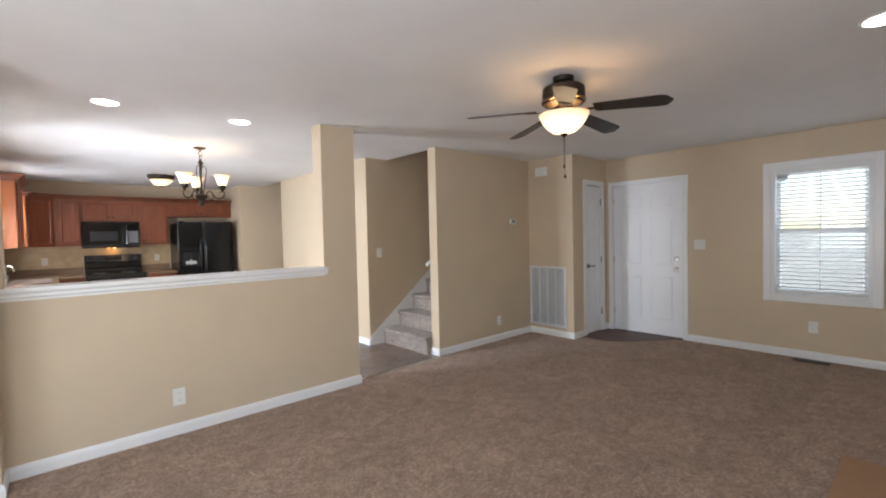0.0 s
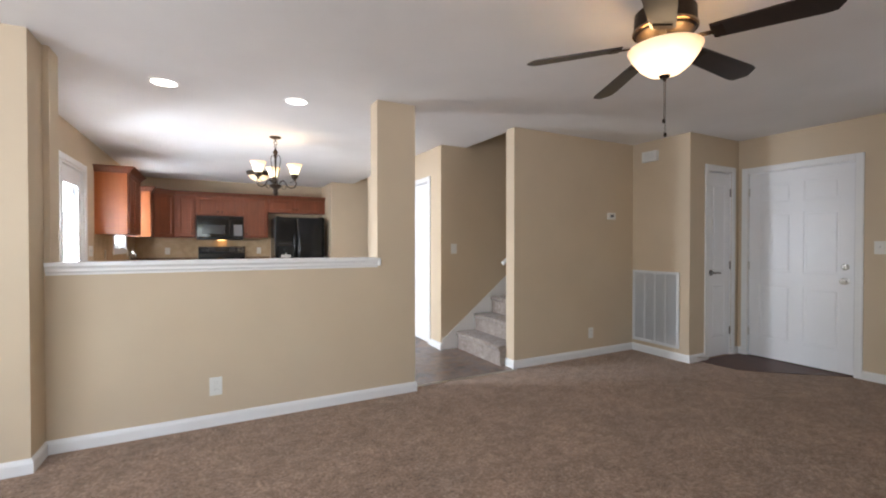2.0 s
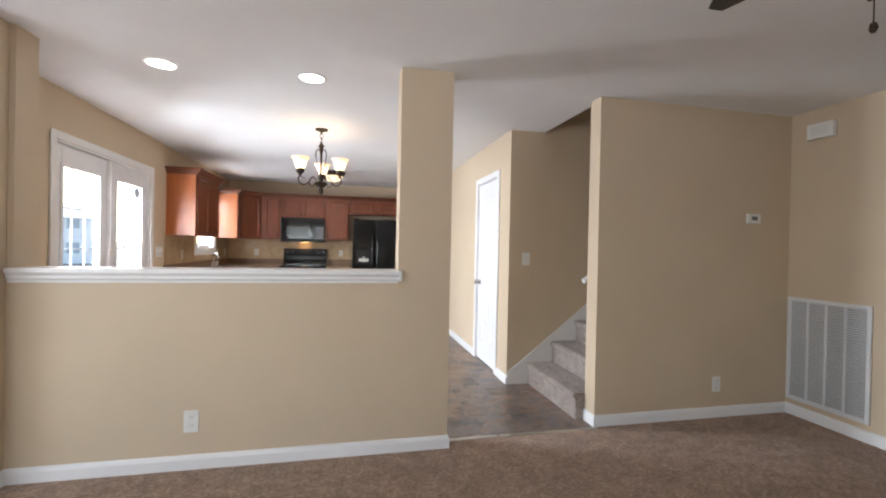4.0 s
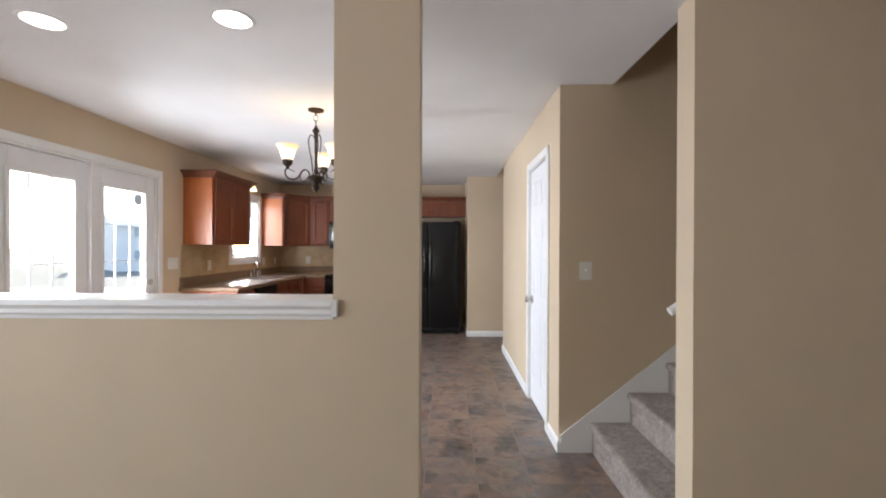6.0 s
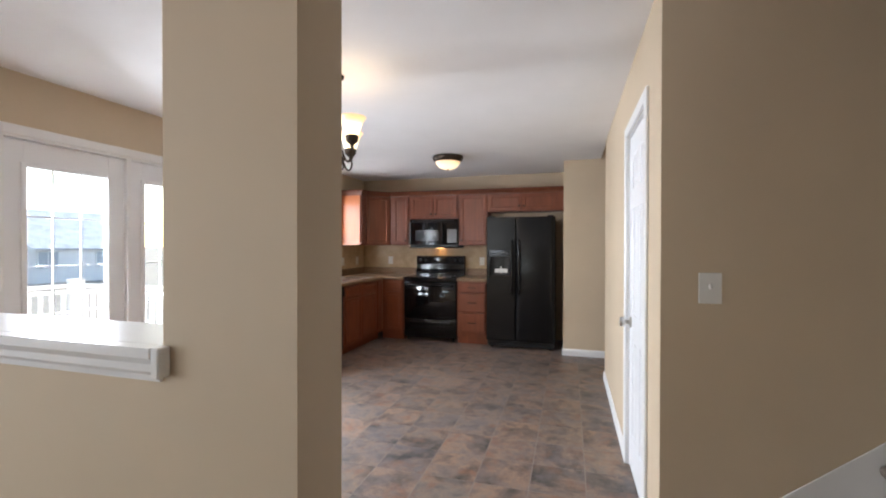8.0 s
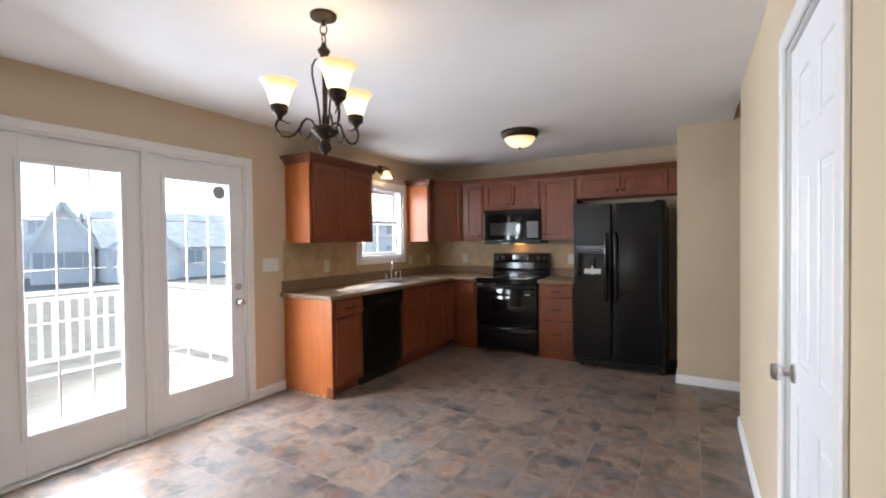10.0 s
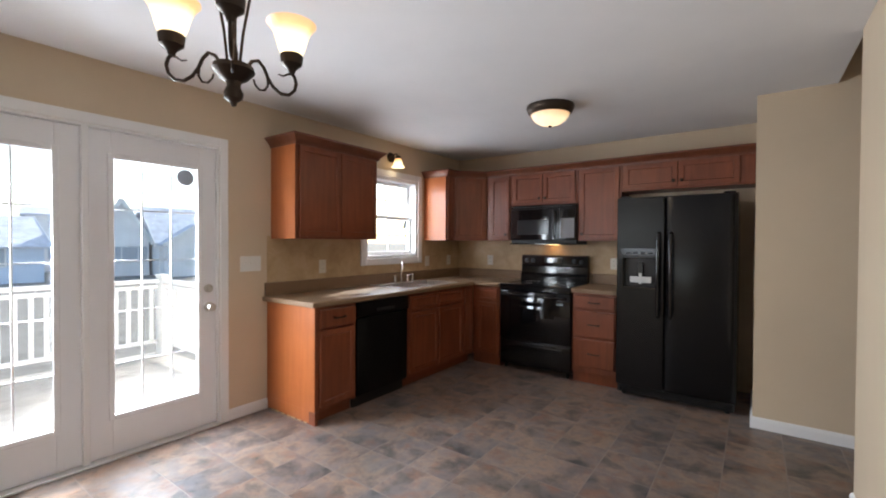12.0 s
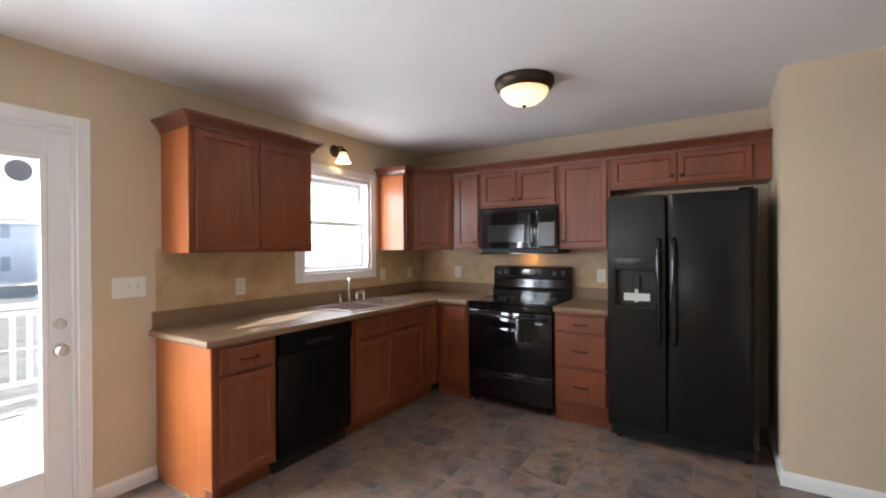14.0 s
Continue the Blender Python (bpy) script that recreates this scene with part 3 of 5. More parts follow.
# patio doors: local x runs along +y from the opening's south edge
patio = thing("patio_doors", "white glazed patio doors with fifteen-lite grids, closed", "door", at=(XW, 4.80, 0), turn=90, kind="structure")
bm = casing(bmesh.new(), 0.0, 1.57, 0.0, 2.05)
part("casing", bm, TRIM, patio)
bm = box(0.0, 0.015, 0.0, 0.15, 0.012, 2.05)
bx(bm, 1.555, 1.57, 0.0, 0.15, 0.012, 2.05)
bx(bm, 0.015, 1.555, 0.0, 0.15, 2.035, 2.05)
bx(bm, 0.768, 0.802, -0.004, 0.10, 0.012, 2.035, 0.003)
part("door_frame", bm, TRIM, patio)
part("threshold", box(0.0, 1.57, -0.03, 0.15, 0.0, 0.012, 0.003), PALE_GREY, patio, "pale metal threshold")
french_leaf(patio, 0.012, False)
leaf = french_leaf(patio, 0.80, True)
part("knob", knob_bm(1.505, 0.875, 0.03), NICKEL, leaf, "satin nickel knob")
part("deadbolt", bolt_bm(1.503, 1.01, 0.03), NICKEL, leaf, "satin nickel deadbolt")


def hinged_door(name, label, w, h, at, turn, cols, rows, hinge_side, handle, category="door"):
    d = thing(name, label, category, at=at, turn=turn, kind="structure")
    part("casing", casing(bmesh.new(), -0.005, w + 0.005, 0.0, h + 0.012), TRIM, d)
    jb = box(-0.005, -0.001, 0.0, 0.1, 0, h + 0.012)
    bx(jb, w + 0.001, w + 0.005, 0.0, 0.1, 0, h + 0.012)
    bx(jb, -0.001, w + 0.001, 0.0, 0.1, h + 0.006, h + 0.012)
    part("jamb", jb, TRIM, d)
    bm = six_panel(w - 0.006, h - 0.012, rows, cols)
    bmesh.ops.translate(bm, vec=(0.003, 0.012, 0.012), verts=bm.verts)
    lf = part("leaf", bm, DOOR_WHITE, d)
    for pb in door_panels(w - 0.006, rows, cols):
        bmesh.ops.translate(pb, vec=(0.003, 0.012, 0.012), verts=pb.verts)
        part("panel", pb, DOOR_WHITE, lf)
    hx = 0.004 if hinge_side < 0 else w - 0.004
    for z in (0.28, 1.02, 1.84):
        part("hinge", tube([(hx, 0.006, z - 0.045), (hx, 0.006, z + 0.045)], 0.008, 10), NICKEL if handle != "lever" else SHADED_NICKEL, lf, "satin nickel hinge")
    kx = w - 0.07 if hinge_side < 0 else 0.07
    if handle == "lever":
        part("door_handle", lever_bm(kx, 0.945, 0.012, 1 if kx < w / 2 else -1), SHADED_NICKEL, lf, "satin nickel lever with shade in its colour")
    else:
        part("door_knob", knob_bm(kx, 0.905, 0.012), NICKEL, lf, "satin nickel knob")
    return d, lf


entry, entry_leaf = hinged_door("door_entry", "white six-panel entry door, closed", 0.915, 2.04, (XE, 3.125, 0), -90, 2, DOOR_ROWS, -1, "knob")
part("deadbolt", bolt_bm(0.845, 1.04, 0.012), NICKEL, entry_leaf, "satin nickel deadbolt")
part("threshold", box(0.0, 0.915, 0.004, 0.14, -0.006, 0.014, 0.003), BRONZE, entry, "dark metal threshold")
hinged_door("door_closet", "narrow white panel closet door, closed", 0.435, 2.055, (5.5025, 3.232, 0.0), 0, 1, [(0.22, 0.80), (0.95, 1.90)], 1, "lever")
# pantry: local x runs along -y from y = 5.99
hinged_door("door_pantry", "white six-panel pantry door, closed", 0.67, 2.035, (3.126, 5.985, 0), -90, 2, DOOR_ROWS, 1, "knob")


def sash_window(name, label, w, z0, z1, at, turn, grid):
    win = thing(name, label, "window", at=at, turn=turn, kind="structure")
    part("casing", casing(bmesh.new(), 0, w, z0, z1, 0.07, True), TRIM, win)
    bm = box(0, 0.035, 0.0, 0.13, z0, z1)
    bx(bm, w - 0.035, w, 0.0, 0.13, z0, z1)
    bx(bm, 0.035, w - 0.035, 0.0, 0.13, z1 - 0.035, z1)
    part("window_frame", bm, VINYL_FRAME, win)
    part("window_sill", box(0.035, w - 0.035, 0.0, 0.13, z0, z0 + 0.03, 0.004), VINYL_FRAME, win)
    zm = (z0 + z1) / 2
    for nm, a, b, y in (("upper_sash", zm - 0.015, z1 - 0.035, 0.10), ("lower_sash", z0 + 0.03, zm + 0.025, 0.065)):
        s = 0.038
        bm = box(0.035, 0.035 + s, y, y + 0.03, a, b, 0.003)
        bx(bm, w - 0.035 - s, w - 0.035, y, y + 0.03, a, b, 0.003)
        bx(bm, 0.035 + s, w - 0.035 - s, y, y + 0.03, a, a + s, 0.003)
        bx(bm, 0.035 + s, w - 0.035 - s, y, y + 0.03, b - s, b, 0.003)
        sash = part(nm, bm, VINYL_FRAME, win)
        g = part("pane", box(0.035 + s, w - 0.035 - s, y + 0.012, y + 0.017, a + s, b - s), GLASS, sash, "clear glass pane")
        g.visible_shadow = False
        if grid:
            part("muntin", box(w / 2 - 0.006, w / 2 + 0.006, y + 0.010, y + 0.019, a + s, b - s), WHITE_RAIL, sash)
            part("muntin", box(0.035 + s, w - 0.035 - s, y + 0.0098, y + 0.0192, (a + b) / 2 - 0.006, (a + b) / 2 + 0.006), WHITE_RAIL, sash)
    return win


sash_window("window_kitchen", "white double-hung kitchen window with grids", 0.83, 1.184, 2.055, (XW, 7.84, 0), 90, True)
sash_window("window_front", "white double-hung front window behind blinds", 0.82, 0.67, 2.065, (XE, 1.295, 0), -90, True)

# staircase
stairs = thing("staircase", "carpeted staircase rising between tan walls", "stairs", kind="structure")
for k in range(10):
    bm = bmesh.new()
    x = 3.345 + 0.25 * k
    prof = [(x, 0.2 * k), (x, 0.2 * k + 0.150), (x - 0.016, 0.2 * k + 0.165), (x - 0.022, 0.2 * k + 0.182), (x - 0.016, 0.2 * k + 0.197), (x, 0.2 * k + 0.203), (x + 0.25, 0.2 * k + 0.203), (x + 0.25, 0.2 * k)]
    a = [bm.verts.new((px, 4.071, pz)) for px, pz in prof]
    b = [bm.verts.new((px, 4.955, pz)) for px, pz in prof]
    for i in range(len(prof)):
        j = (i + 1) % len(prof)
        bm.faces.new((a[i], a[j], b[j], b[i]))
    bm.faces.new(a[::-1])
    bm.faces.new(b)
    part("step", bm, STAIR_CARPET, stairs)
bm = bmesh.new()
prof = [(3.14, 0.0), (3.14, 0.112), (3.9, 0.715), (5.9, 2.31), (5.9, 1.9), (3.36, 0.0)]
a = [bm.verts.new((px, 4.954, pz)) for px, pz in prof]
b = [bm.verts.new((px, 4.97, pz)) for px, pz in prof]
for i in range(len(prof)):
    j = (i + 1) % len(prof)
    bm.faces.new((a[i], a[j], b[j], b[i]))
bm.faces.new(a[::-1])
bm.faces.new(b)
part("skirt_board", bm, TRIM, stairs, "white sloping skirt board")
cap = sweep([(-0.002, 0.0), (0.004, 0.0), (0.004, 0.012), (-0.002, 0.012)], [(0, 0), (3.47, 0)], 1)
bmesh.ops.transform(cap, matrix=pose(3.135, 4.952, 0.106, 0, -38.5, 0), verts=cap.verts)
part("skirt_cap", cap, TRIM, stairs)
structure("stair_landing", walls([(5.845, XE, 4.07, 4.97, 1.8, 2.0)]), STAIR_CARPET, "carpeted stair landing", "stairs")

rail = thing("handrail", "white rounded handrail fixed to the stair wall", "handrail")
part("rail", tube([(3.43, 4.145, 1.058), (3.445, 4.145, 1.066), (3.475, 4.145, 1.088), (5.6, 4.145, 2.78)], 0.021, 14), TRIM, rail, smooth=True)
part("bracket", tube([(3.62, 4.070, 1.13), (3.62, 4.12, 1.13), (3.62, 4.145, 1.185)], 0.008, 8), NICKEL, rail, "metal bracket")

# ---- kitchen ----


def pull_bm(x, z, y, w=0.10):
    return tube([(x - w / 2, y, z), (x - w / 2, y - 0.022, z), (x - w / 2 + 0.012, y - 0.028, z), (x, y - 0.031, z), (x + w / 2 - 0.012, y - 0.028, z), (x + w / 2, y - 0.022, z), (x + w / 2, y, z)], 0.0055, 8)


def small_knob_bm(x, z, y):
    bm = lathe([(0, 0), (0.007, 0), (0.006, 0.012), (0.015, 0.018), (0.016, 0.025), (0.008, 0.03), (0, 0.03)], 14)
    bmesh.ops.transform(bm, matrix=pose(x, y, z, 90), verts=bm.verts)
    return bm


def base_cabinet(label, w, at, turn, fronts, end="", depth=0.60):
    """Local: width along x, front at y = 0, back at y = depth. fronts: (kind, x0, x1, z0, z1)."""
    c = thing("base_cabinet", label, "cabinet", "kitchen base cabinets", at, turn)
    bm = box(0, w, 0.0, depth, 0.10, 0.872, 0.002)
    part("body", bm, CHERRY, c)
    part("toe_kick", box(0.0, w, 0.07 if turn else 0.02, depth, 0.0, 0.0995), CHERRY, c)
    if end:
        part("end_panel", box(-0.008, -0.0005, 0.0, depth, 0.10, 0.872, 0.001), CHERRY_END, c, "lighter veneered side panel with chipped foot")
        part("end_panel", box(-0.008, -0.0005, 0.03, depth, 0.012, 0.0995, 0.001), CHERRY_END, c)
        part("foot", box(-0.0085, 0.02, -0.004, 0.0695, 0.0, 0.0995, 0.002), CHERRY, c, "dark wooden foot at the toe notch")
        for k in range(7):
            part("chip", box(-0.0082, -0.001, 0.10 + 0.07 * k, 0.125 + 0.07 * k + 0.012 * (k % 3), 0.0, 0.0115), CHIPBOARD, c, "pale chipped edge")
    for kind, x0, x1, z0, z1 in fronts:
        if kind == "drawer":
            slab = box(x0, x1, -0.0245, -0.0005, z0, z1)
            face = min(slab.faces, key=lambda q: q.calc_center_median().y)
            bmesh.ops.inset_region(slab, faces=[face], thickness=0.009, depth=0.004)
            f = part("drawer_front", slab, CHERRY, c)
        else:
            f = part("door", framed_front(x0, x1, z0, z1, -0.022, 0.0215, 0.052 if kind == "door" else 0.03), CHERRY, c)
        if kind == "drawer":
            part("handle", pull_bm((x0 + x1) / 2, (z0 + z1) / 2, -0.0285), BRONZE, f, "dark bronze bar pull")
    return c


FX = 0.11   # front face of the west run
FY = 8.93   # front face of the north run
# west run: local x along +y (turn 90), local y towards the wall
base_cabinet("cherry base cabinet with drawer, end of the run", 0.39, (FX, 6.757, 0), 90, [("drawer", 0.03, 0.37, 0.715, 0.85), ("door", 0.03, 0.37, 0.13, 0.695)], "end", 0.61)
base_cabinet("cherry sink base cabinet with two doors", 0.93, (FX, 7.785, 0), 90,
             [("panel", 0.03, 0.455, 0.715, 0.85), ("panel", 0.475, 0.90, 0.715, 0.85), ("door", 0.03, 0.455, 0.13, 0.695), ("door", 0.475, 0.90, 0.13, 0.695)], "", 0.61)
base_cabinet("cherry corner base filler cabinet", 0.21, (FX, 8.718, 0), 90, [("panel", 0.02, 0.165, 0.13, 0.85)], "", 0.61)
base_cabinet("narrow cherry base cabinet beside the range", 0.335, (FX + 0.001, FY, 0), 0, [("panel", 0.06, 0.315, 0.715, 0.85), ("door", 0.06, 0.315, 0.13, 0.695)])
base_cabinet("cherry three-drawer base cabinet beside the fridge", 0.425, (1.262, FY, 0), 0,
             [("drawer", 0.025, 0.40, 0.725, 0.85), ("drawer", 0.025, 0.40, 0.455, 0.70), ("drawer", 0.025, 0.40, 0.165, 0.43)])


SX0, SX1, SY0, SY1 = -0.41, 0.055, 7.86, 8.66   # sink cut-out
def slab_cells(xs, ys, keep, z0, z1):
    """A slab cut from a grid of cells, as one joined piece."""
    bm = bmesh.new()
    vs = {}

    def vert(i, j):
        if (i, j) not in vs:
            vs[i, j] = bm.verts.new((xs[i], ys[j], z1))
        return vs[i, j]

    faces = [bm.faces.new((vert(i, j), vert(i + 1, j), vert(i + 1, j + 1), vert(i, j + 1))) for i in range(len(xs) - 1) for j in range(len(ys) - 1) if keep(i, j)]
    r = bmesh.ops.extrude_face_region(bm, geom=faces)
    bmesh.ops.translate(bm, vec=(0, 0, z0 - z1), verts=[v for v in r["geom"] if isinstance(v, bmesh.types.BMVert)])
    return bm


bm = slab_cells([XW, SX0, SX1, 0.128, 0.449], [6.725, SY0, SY1, 8.905, YN], lambda i, j: (i < 3 or j == 3) and not (i == 1 and j == 1), 0.874, 0.914)
worktop = tagged(part("worktop", bm, LAMINATE), "beige stone-pattern laminate worktop, L-shaped", "worktop")
part("front_edge", sweep([(0, 0.874), (0.011, 0.876), (0.014, 0.884), (0.014, 0.905), (0.009, 0.912), (0, 0.914)], [(XW, 6.725), (0.128, 6.725), (0.128, 8.905), (0.449, 8.905)], 1), LAMINATE, worktop)
bm = sweep([(0.0, 0.9145), (0.02, 0.9145), (0.02, 1.012), (0.014, 1.02), (0.0, 1.02)], [(XW, 6.73), (XW, YN), (0.455, YN)], 1)
part("upstand", bm, LAMINATE, worktop)
bm = box(1.258, 1.688, 8.905, YN, 0.874, 0.914)
worktop2 = tagged(part("worktop", bm, LAMINATE), "short beige laminate worktop between range and fridge", "worktop")
part("front_edge", sweep([(0, 0.874), (0.011, 0.876), (0.014, 0.884), (0.014, 0.905), (0.009, 0.912), (0, 0.914)], [(1.258, 8.905), (1.688, 8.905)], 1), LAMINATE, worktop2)
part("upstand", sweep([(0.0, 0.9145), (0.02, 0.9145), (0.02, 1.012), (0.014, 1.02), (0.0, 1.02)], [(1.255, YN), (1.688, YN)], 1), LAMINATE, worktop2)

for a in ((XW, XW + 0.004, 6.752, 7.768, 1.02, 1.40), (XW, XW + 0.004, 7.768, 8.742, 1.02, 1.112), (XW, XW + 0.004, 8.742, YN, 1.02, 1.40), (XW + 0.004, 1.70, YN - 0.004, YN, 1.02, 1.40)):
    structure("backsplash", box(*a), SPLASH, "tan mottled backsplash above the worktop", "backsplash")

# sink and faucet
sink = thing("kitchen_sink", "stainless steel double-bowl drop-in sink", "sink")
bm = bmesh.new()
RX0, RX1, RY0, RY1 = -0.44, 0.075, 7.84, 8.68
bowls = [(-0.33, 0.04, 7.88, 8.235), (-0.33, 0.04, 8.285, 8.64)]
Z0, Z1 = 0.9145, 0.921
bx(bm, RX0, bowls[0][0], RY0, RY1, Z0, Z1, 0.002)
bx(bm, 0.04, RX1, RY0, RY1, Z0, Z1, 0.002)
bx(bm, -0.33, 0.04, RY0, 7.88, Z0, Z1)
bx(bm, -0.33, 0.04, 8.235, 8.285, Z0, Z1)
bx(bm, -0.33, 0.04, 8.64, RY1, Z0, Z1)
part("rim", bm, STEEL, sink)
for a in bowls:
    bm = bmesh.new()
    x0, x1, y0, y1 = a
    t, zb = 0.004, 0.75
    bx(bm, x0 - t, x0, y0, y1, zb, Z0)
    bx(bm, x1, x1 + t, y0, y1, zb, Z0)
    bx(bm, x0 - t, x1 + t, y0 - t, y0, zb, Z0)
    bx(bm, x0 - t, x1 + t, y1, y1 + t, zb, Z0)
    bx(bm, x0 - t, x1 + t, y0 - t, y1 + t, zb - t, zb)
    b = part("bowl", bm, STEEL, sink)
    part("drain", lathe([(0, 0.003), (0.03, 0.003), (0.042, 0.005), (0.045, 0.001)], 20, ((x0 + x1) / 2, (y0 + y1) / 2, zb)), CHROME, b)

faucet = thing("faucet", "chrome kitchen faucet with high spout and two handles", "faucet", at=(-0.385, 8.255, 0.921))
part("base", box(-0.028, 0.028, -0.125, 0.125, 0.0, 0.014, 0.006, 2), CHROME, faucet)
pts = [(0, 0, 0.014), (0, 0, 0.10), (0, 0, 0.165)] + arc(9, lambda u: (0.055 - 0.055 * math.cos(math.pi * u), 0, 0.165 + 0.05 * math.sin(math.pi * u))) + [(0.112, 0, 0.14)]
swing = Matrix.Rotation(radians(-42), 3, "Z")
part("spout", tube([swing @ Vector(p) for p in pts], 0.0115, 12), CHROME, faucet, smooth=True)
for y in (-0.1, 0.1):
    hd = part("handle", lathe([(0.02, 0), (0.02, 0.02), (0.013, 0.032), (0.012, 0.05), (0.017, 0.056), (0.014, 0.066), (0, 0.068)], 16, (0, y, 0.014)), CHROME, faucet, smooth=True)
    part("lever", tube([(0, y, 0.07), (0.02, y * 1.25, 0.078), (0.03, y * 1.55, 0.082)], 0.006, 8), CHROME, hd)
part("sprayer", lathe([(0.018, 0), (0.016, 0.012), (0.012, 0.03), (0.015, 0.06), (0.013, 0.085), (0, 0.09)], 16, (0.0, 0.19, 0.0)), CHROME, faucet, smooth=True)

# dishwasher
dw = thing("dishwasher", "black built-in dishwasher under the worktop", "dishwasher", at=(FX, 7.155, 0), turn=90)
part("door", curved_front(0.004, 0.618, 0.105, 0.74, -0.018, 0.038, 0.006), BLACK_SATIN, dw, smooth=True)
part("control_panel", box(0.004, 0.618, -0.026, 0.02, 0.745, 0.868, 0.008, 2), BLACK_SATIN, dw)
part("handle", box(0.20, 0.42, -0.034, -0.026, 0.775, 0.80, 0.004, 2), BLACK_MATTE, dw)
part("kick_plate", box(0.004, 0.618, 0.05, 0.07, 0.0, 0.10), BLACK_MATTE, dw)
part("tub", box(0.006, 0.616, 0.0205, 0.58, 0.1005, 0.868), BLACK_MATTE, dw)


def wall_cabinet(label, w, at, turn, doors, z0, z1, depth=0.32, end=False, end_right=False, knobs=()):
    c = thing("wall_cabinet", label, "cabinet", "kitchen wall cabinets", at, turn)
    part("body", box(0, w, 0, depth, z0, z1, 0.002), CHERRY, c)
    if end:
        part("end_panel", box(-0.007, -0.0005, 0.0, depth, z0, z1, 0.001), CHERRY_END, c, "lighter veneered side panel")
    for i, (x0, x1) in enumerate(doors):
        d = part("door", framed_front(x0, x1, z0 + 0.018, z1 - 0.03, -0.02, 0.0195, 0.055), CHERRY, c)
        if i < len(knobs) and knobs[i]:
            part("knob", small_knob_bm(x0 + 0.03 if knobs[i] < 0 else x1 - 0.03, z0 + 0.07, -0.02), BRONZE, d, "small dark bronze knob")
    return c


UX = XW + 0.32
UY = YN - 0.32
U0, U1 = 1.378, 2.14
wall_cabinet("cherry two-door wall cabinet with veneered end", 0.885, (UX, 6.795, 0), 90, [(0.03, 0.44), (0.447, 0.862)], U0, U1, 0.32, True)
wall_cabinet("slim cherry wall cabinet between window and corner", 0.14, (UX, 8.80, 0), 90, [(0.02, 0.125)], U0, U1, 0.32, True)
# diagonal corner cabinet
cc = thing("wall_cabinet", "cherry diagonal corner wall cabinet", "cabinet", "kitchen wall cabinets")
bm = bmesh.new()
plan = [(XW, 8.942), (UX, 8.942), (0.108, UY), (0.108, YN), (XW, YN)]
lo = [bm.verts.new((x, y, U0)) for x, y in plan]
hi = [bm.verts.new((x, y, U1)) for x, y in plan]
for i in range(5):
    j = (i + 1) % 5
    bm.faces.new((lo[i], lo[j], hi[j], hi[i]))
bm.faces.new(lo[::-1])
bm.faces.new(hi)
part("body", bm, CHERRY, cc)
dl = math.hypot(0.108 - UX, UY - 8.942)
bm = framed_front(0.025, dl - 0.025, U0 + 0.018, U1 - 0.03, -0.02, 0.0195, 0.055)
bmesh.ops.transform(bm, matrix=pose(UX, 8.942, 0, 0, 0, math.degrees(math.atan2(UY - 8.942, 0.108 - UX))), verts=bm.verts)
part("door", bm, CHERRY, cc)
wall_cabinet("narrow cherry wall cabinet beside the microwave", 0.322, (0.11, UY, 0), 0, [(0.055, 0.30)], U0, U1, knobs=(1,))
wall_cabinet("short cherry wall cabinet over the microwave", 0.766, (0.434, UY, 0), 0, [(0.025, 0.380), (0.387, 0.742)], 1.772, U1, knobs=(1, -1))
wall_cabinet("cherry wall cabinet between microwave and fridge", 0.43, (1.202, UY, 0), 0, [(0.022, 0.41)], U0, U1, knobs=(-1,))
wall_cabinet("short cherry wall cabinet over the fridge", 1.064, (1.634, UY, 0), 0, [(0.02, 0.485), (0.492, 0.955)], 1.862, U1, knobs=(1, -1))
CROWN = [(0.0, U1 - 0.028), (0.006, U1 - 0.028), (0.008, U1 - 0.012), (0.020, U1 + 0.006), (0.036, U1 + 0.022), (0.050, U1 + 0.034), (0.055, U1 + 0.036), (0.055, U1 + 0.050), (0.0, U1 + 0.050)]
tagged(part("crown_moulding", sweep(CROWN, [(XW, 6.787), (UX + 0.02, 6.787), (UX + 0.02, 7.682), (XW, 7.682)], 1), CHERRY_CROWN), "cherry crown moulding on the window-side cabinet", "moulding")
tagged(part("crown_moulding", sweep(CROWN, [(XW, 8.792), (UX + 0.02, 8.792), (UX + 0.02, 8.935), (0.115, UY - 0.02), (2.698, UY - 0.02)], 1), CHERRY_CROWN), "cherry crown moulding along the corner cabinets", "moulding")

# microwave
mw = thing("microwave", "black over-range microwave with grey door screen", "microwave", at=(0.446, 9.178, 0))
part("body", box(0.0, 0.756, 0.03, 0.37, 1.348, 1.768, 0.004), BLACK_MATTE, mw)
door = part("door", box(0.0, 0.565, 0.0, 0.029, 1.385, 1.725, 0.008, 2), BLACK_GLASS, mw)
part("screen", box(0.09, 0.455, -0.002, 0.001, 1.445, 1.605, 0.001), GREY_GLASS, door, "grey mesh window")
part("handle", tube([(0.525, 0.0, 1.41), (0.525, -0.034, 1.43), (0.525, -0.04, 1.555), (0.525, -0.034, 1.68), (0.525, 0.0, 1.70)], 0.012, 10), BLACK, door)
cp = part("control_panel", box(0.568, 0.756, 0.0, 0.029, 1.385, 1.725, 0.006, 2), BLACK, mw)
part("keypad", box(0.59, 0.735, -0.0015, 0.001, 1.41, 1.615, 0.001), GREY_PLASTIC, cp, "grey key field")
part("display", box(0.59, 0.735, -0.0015, 0.001, 1.635, 1.695, 0.001), BLACK_GLASS, cp)
vt = part("vent", box(0.0, 0.756, 0.004, 0.029, 1.728, 1.768, 0.004), BLACK, mw)
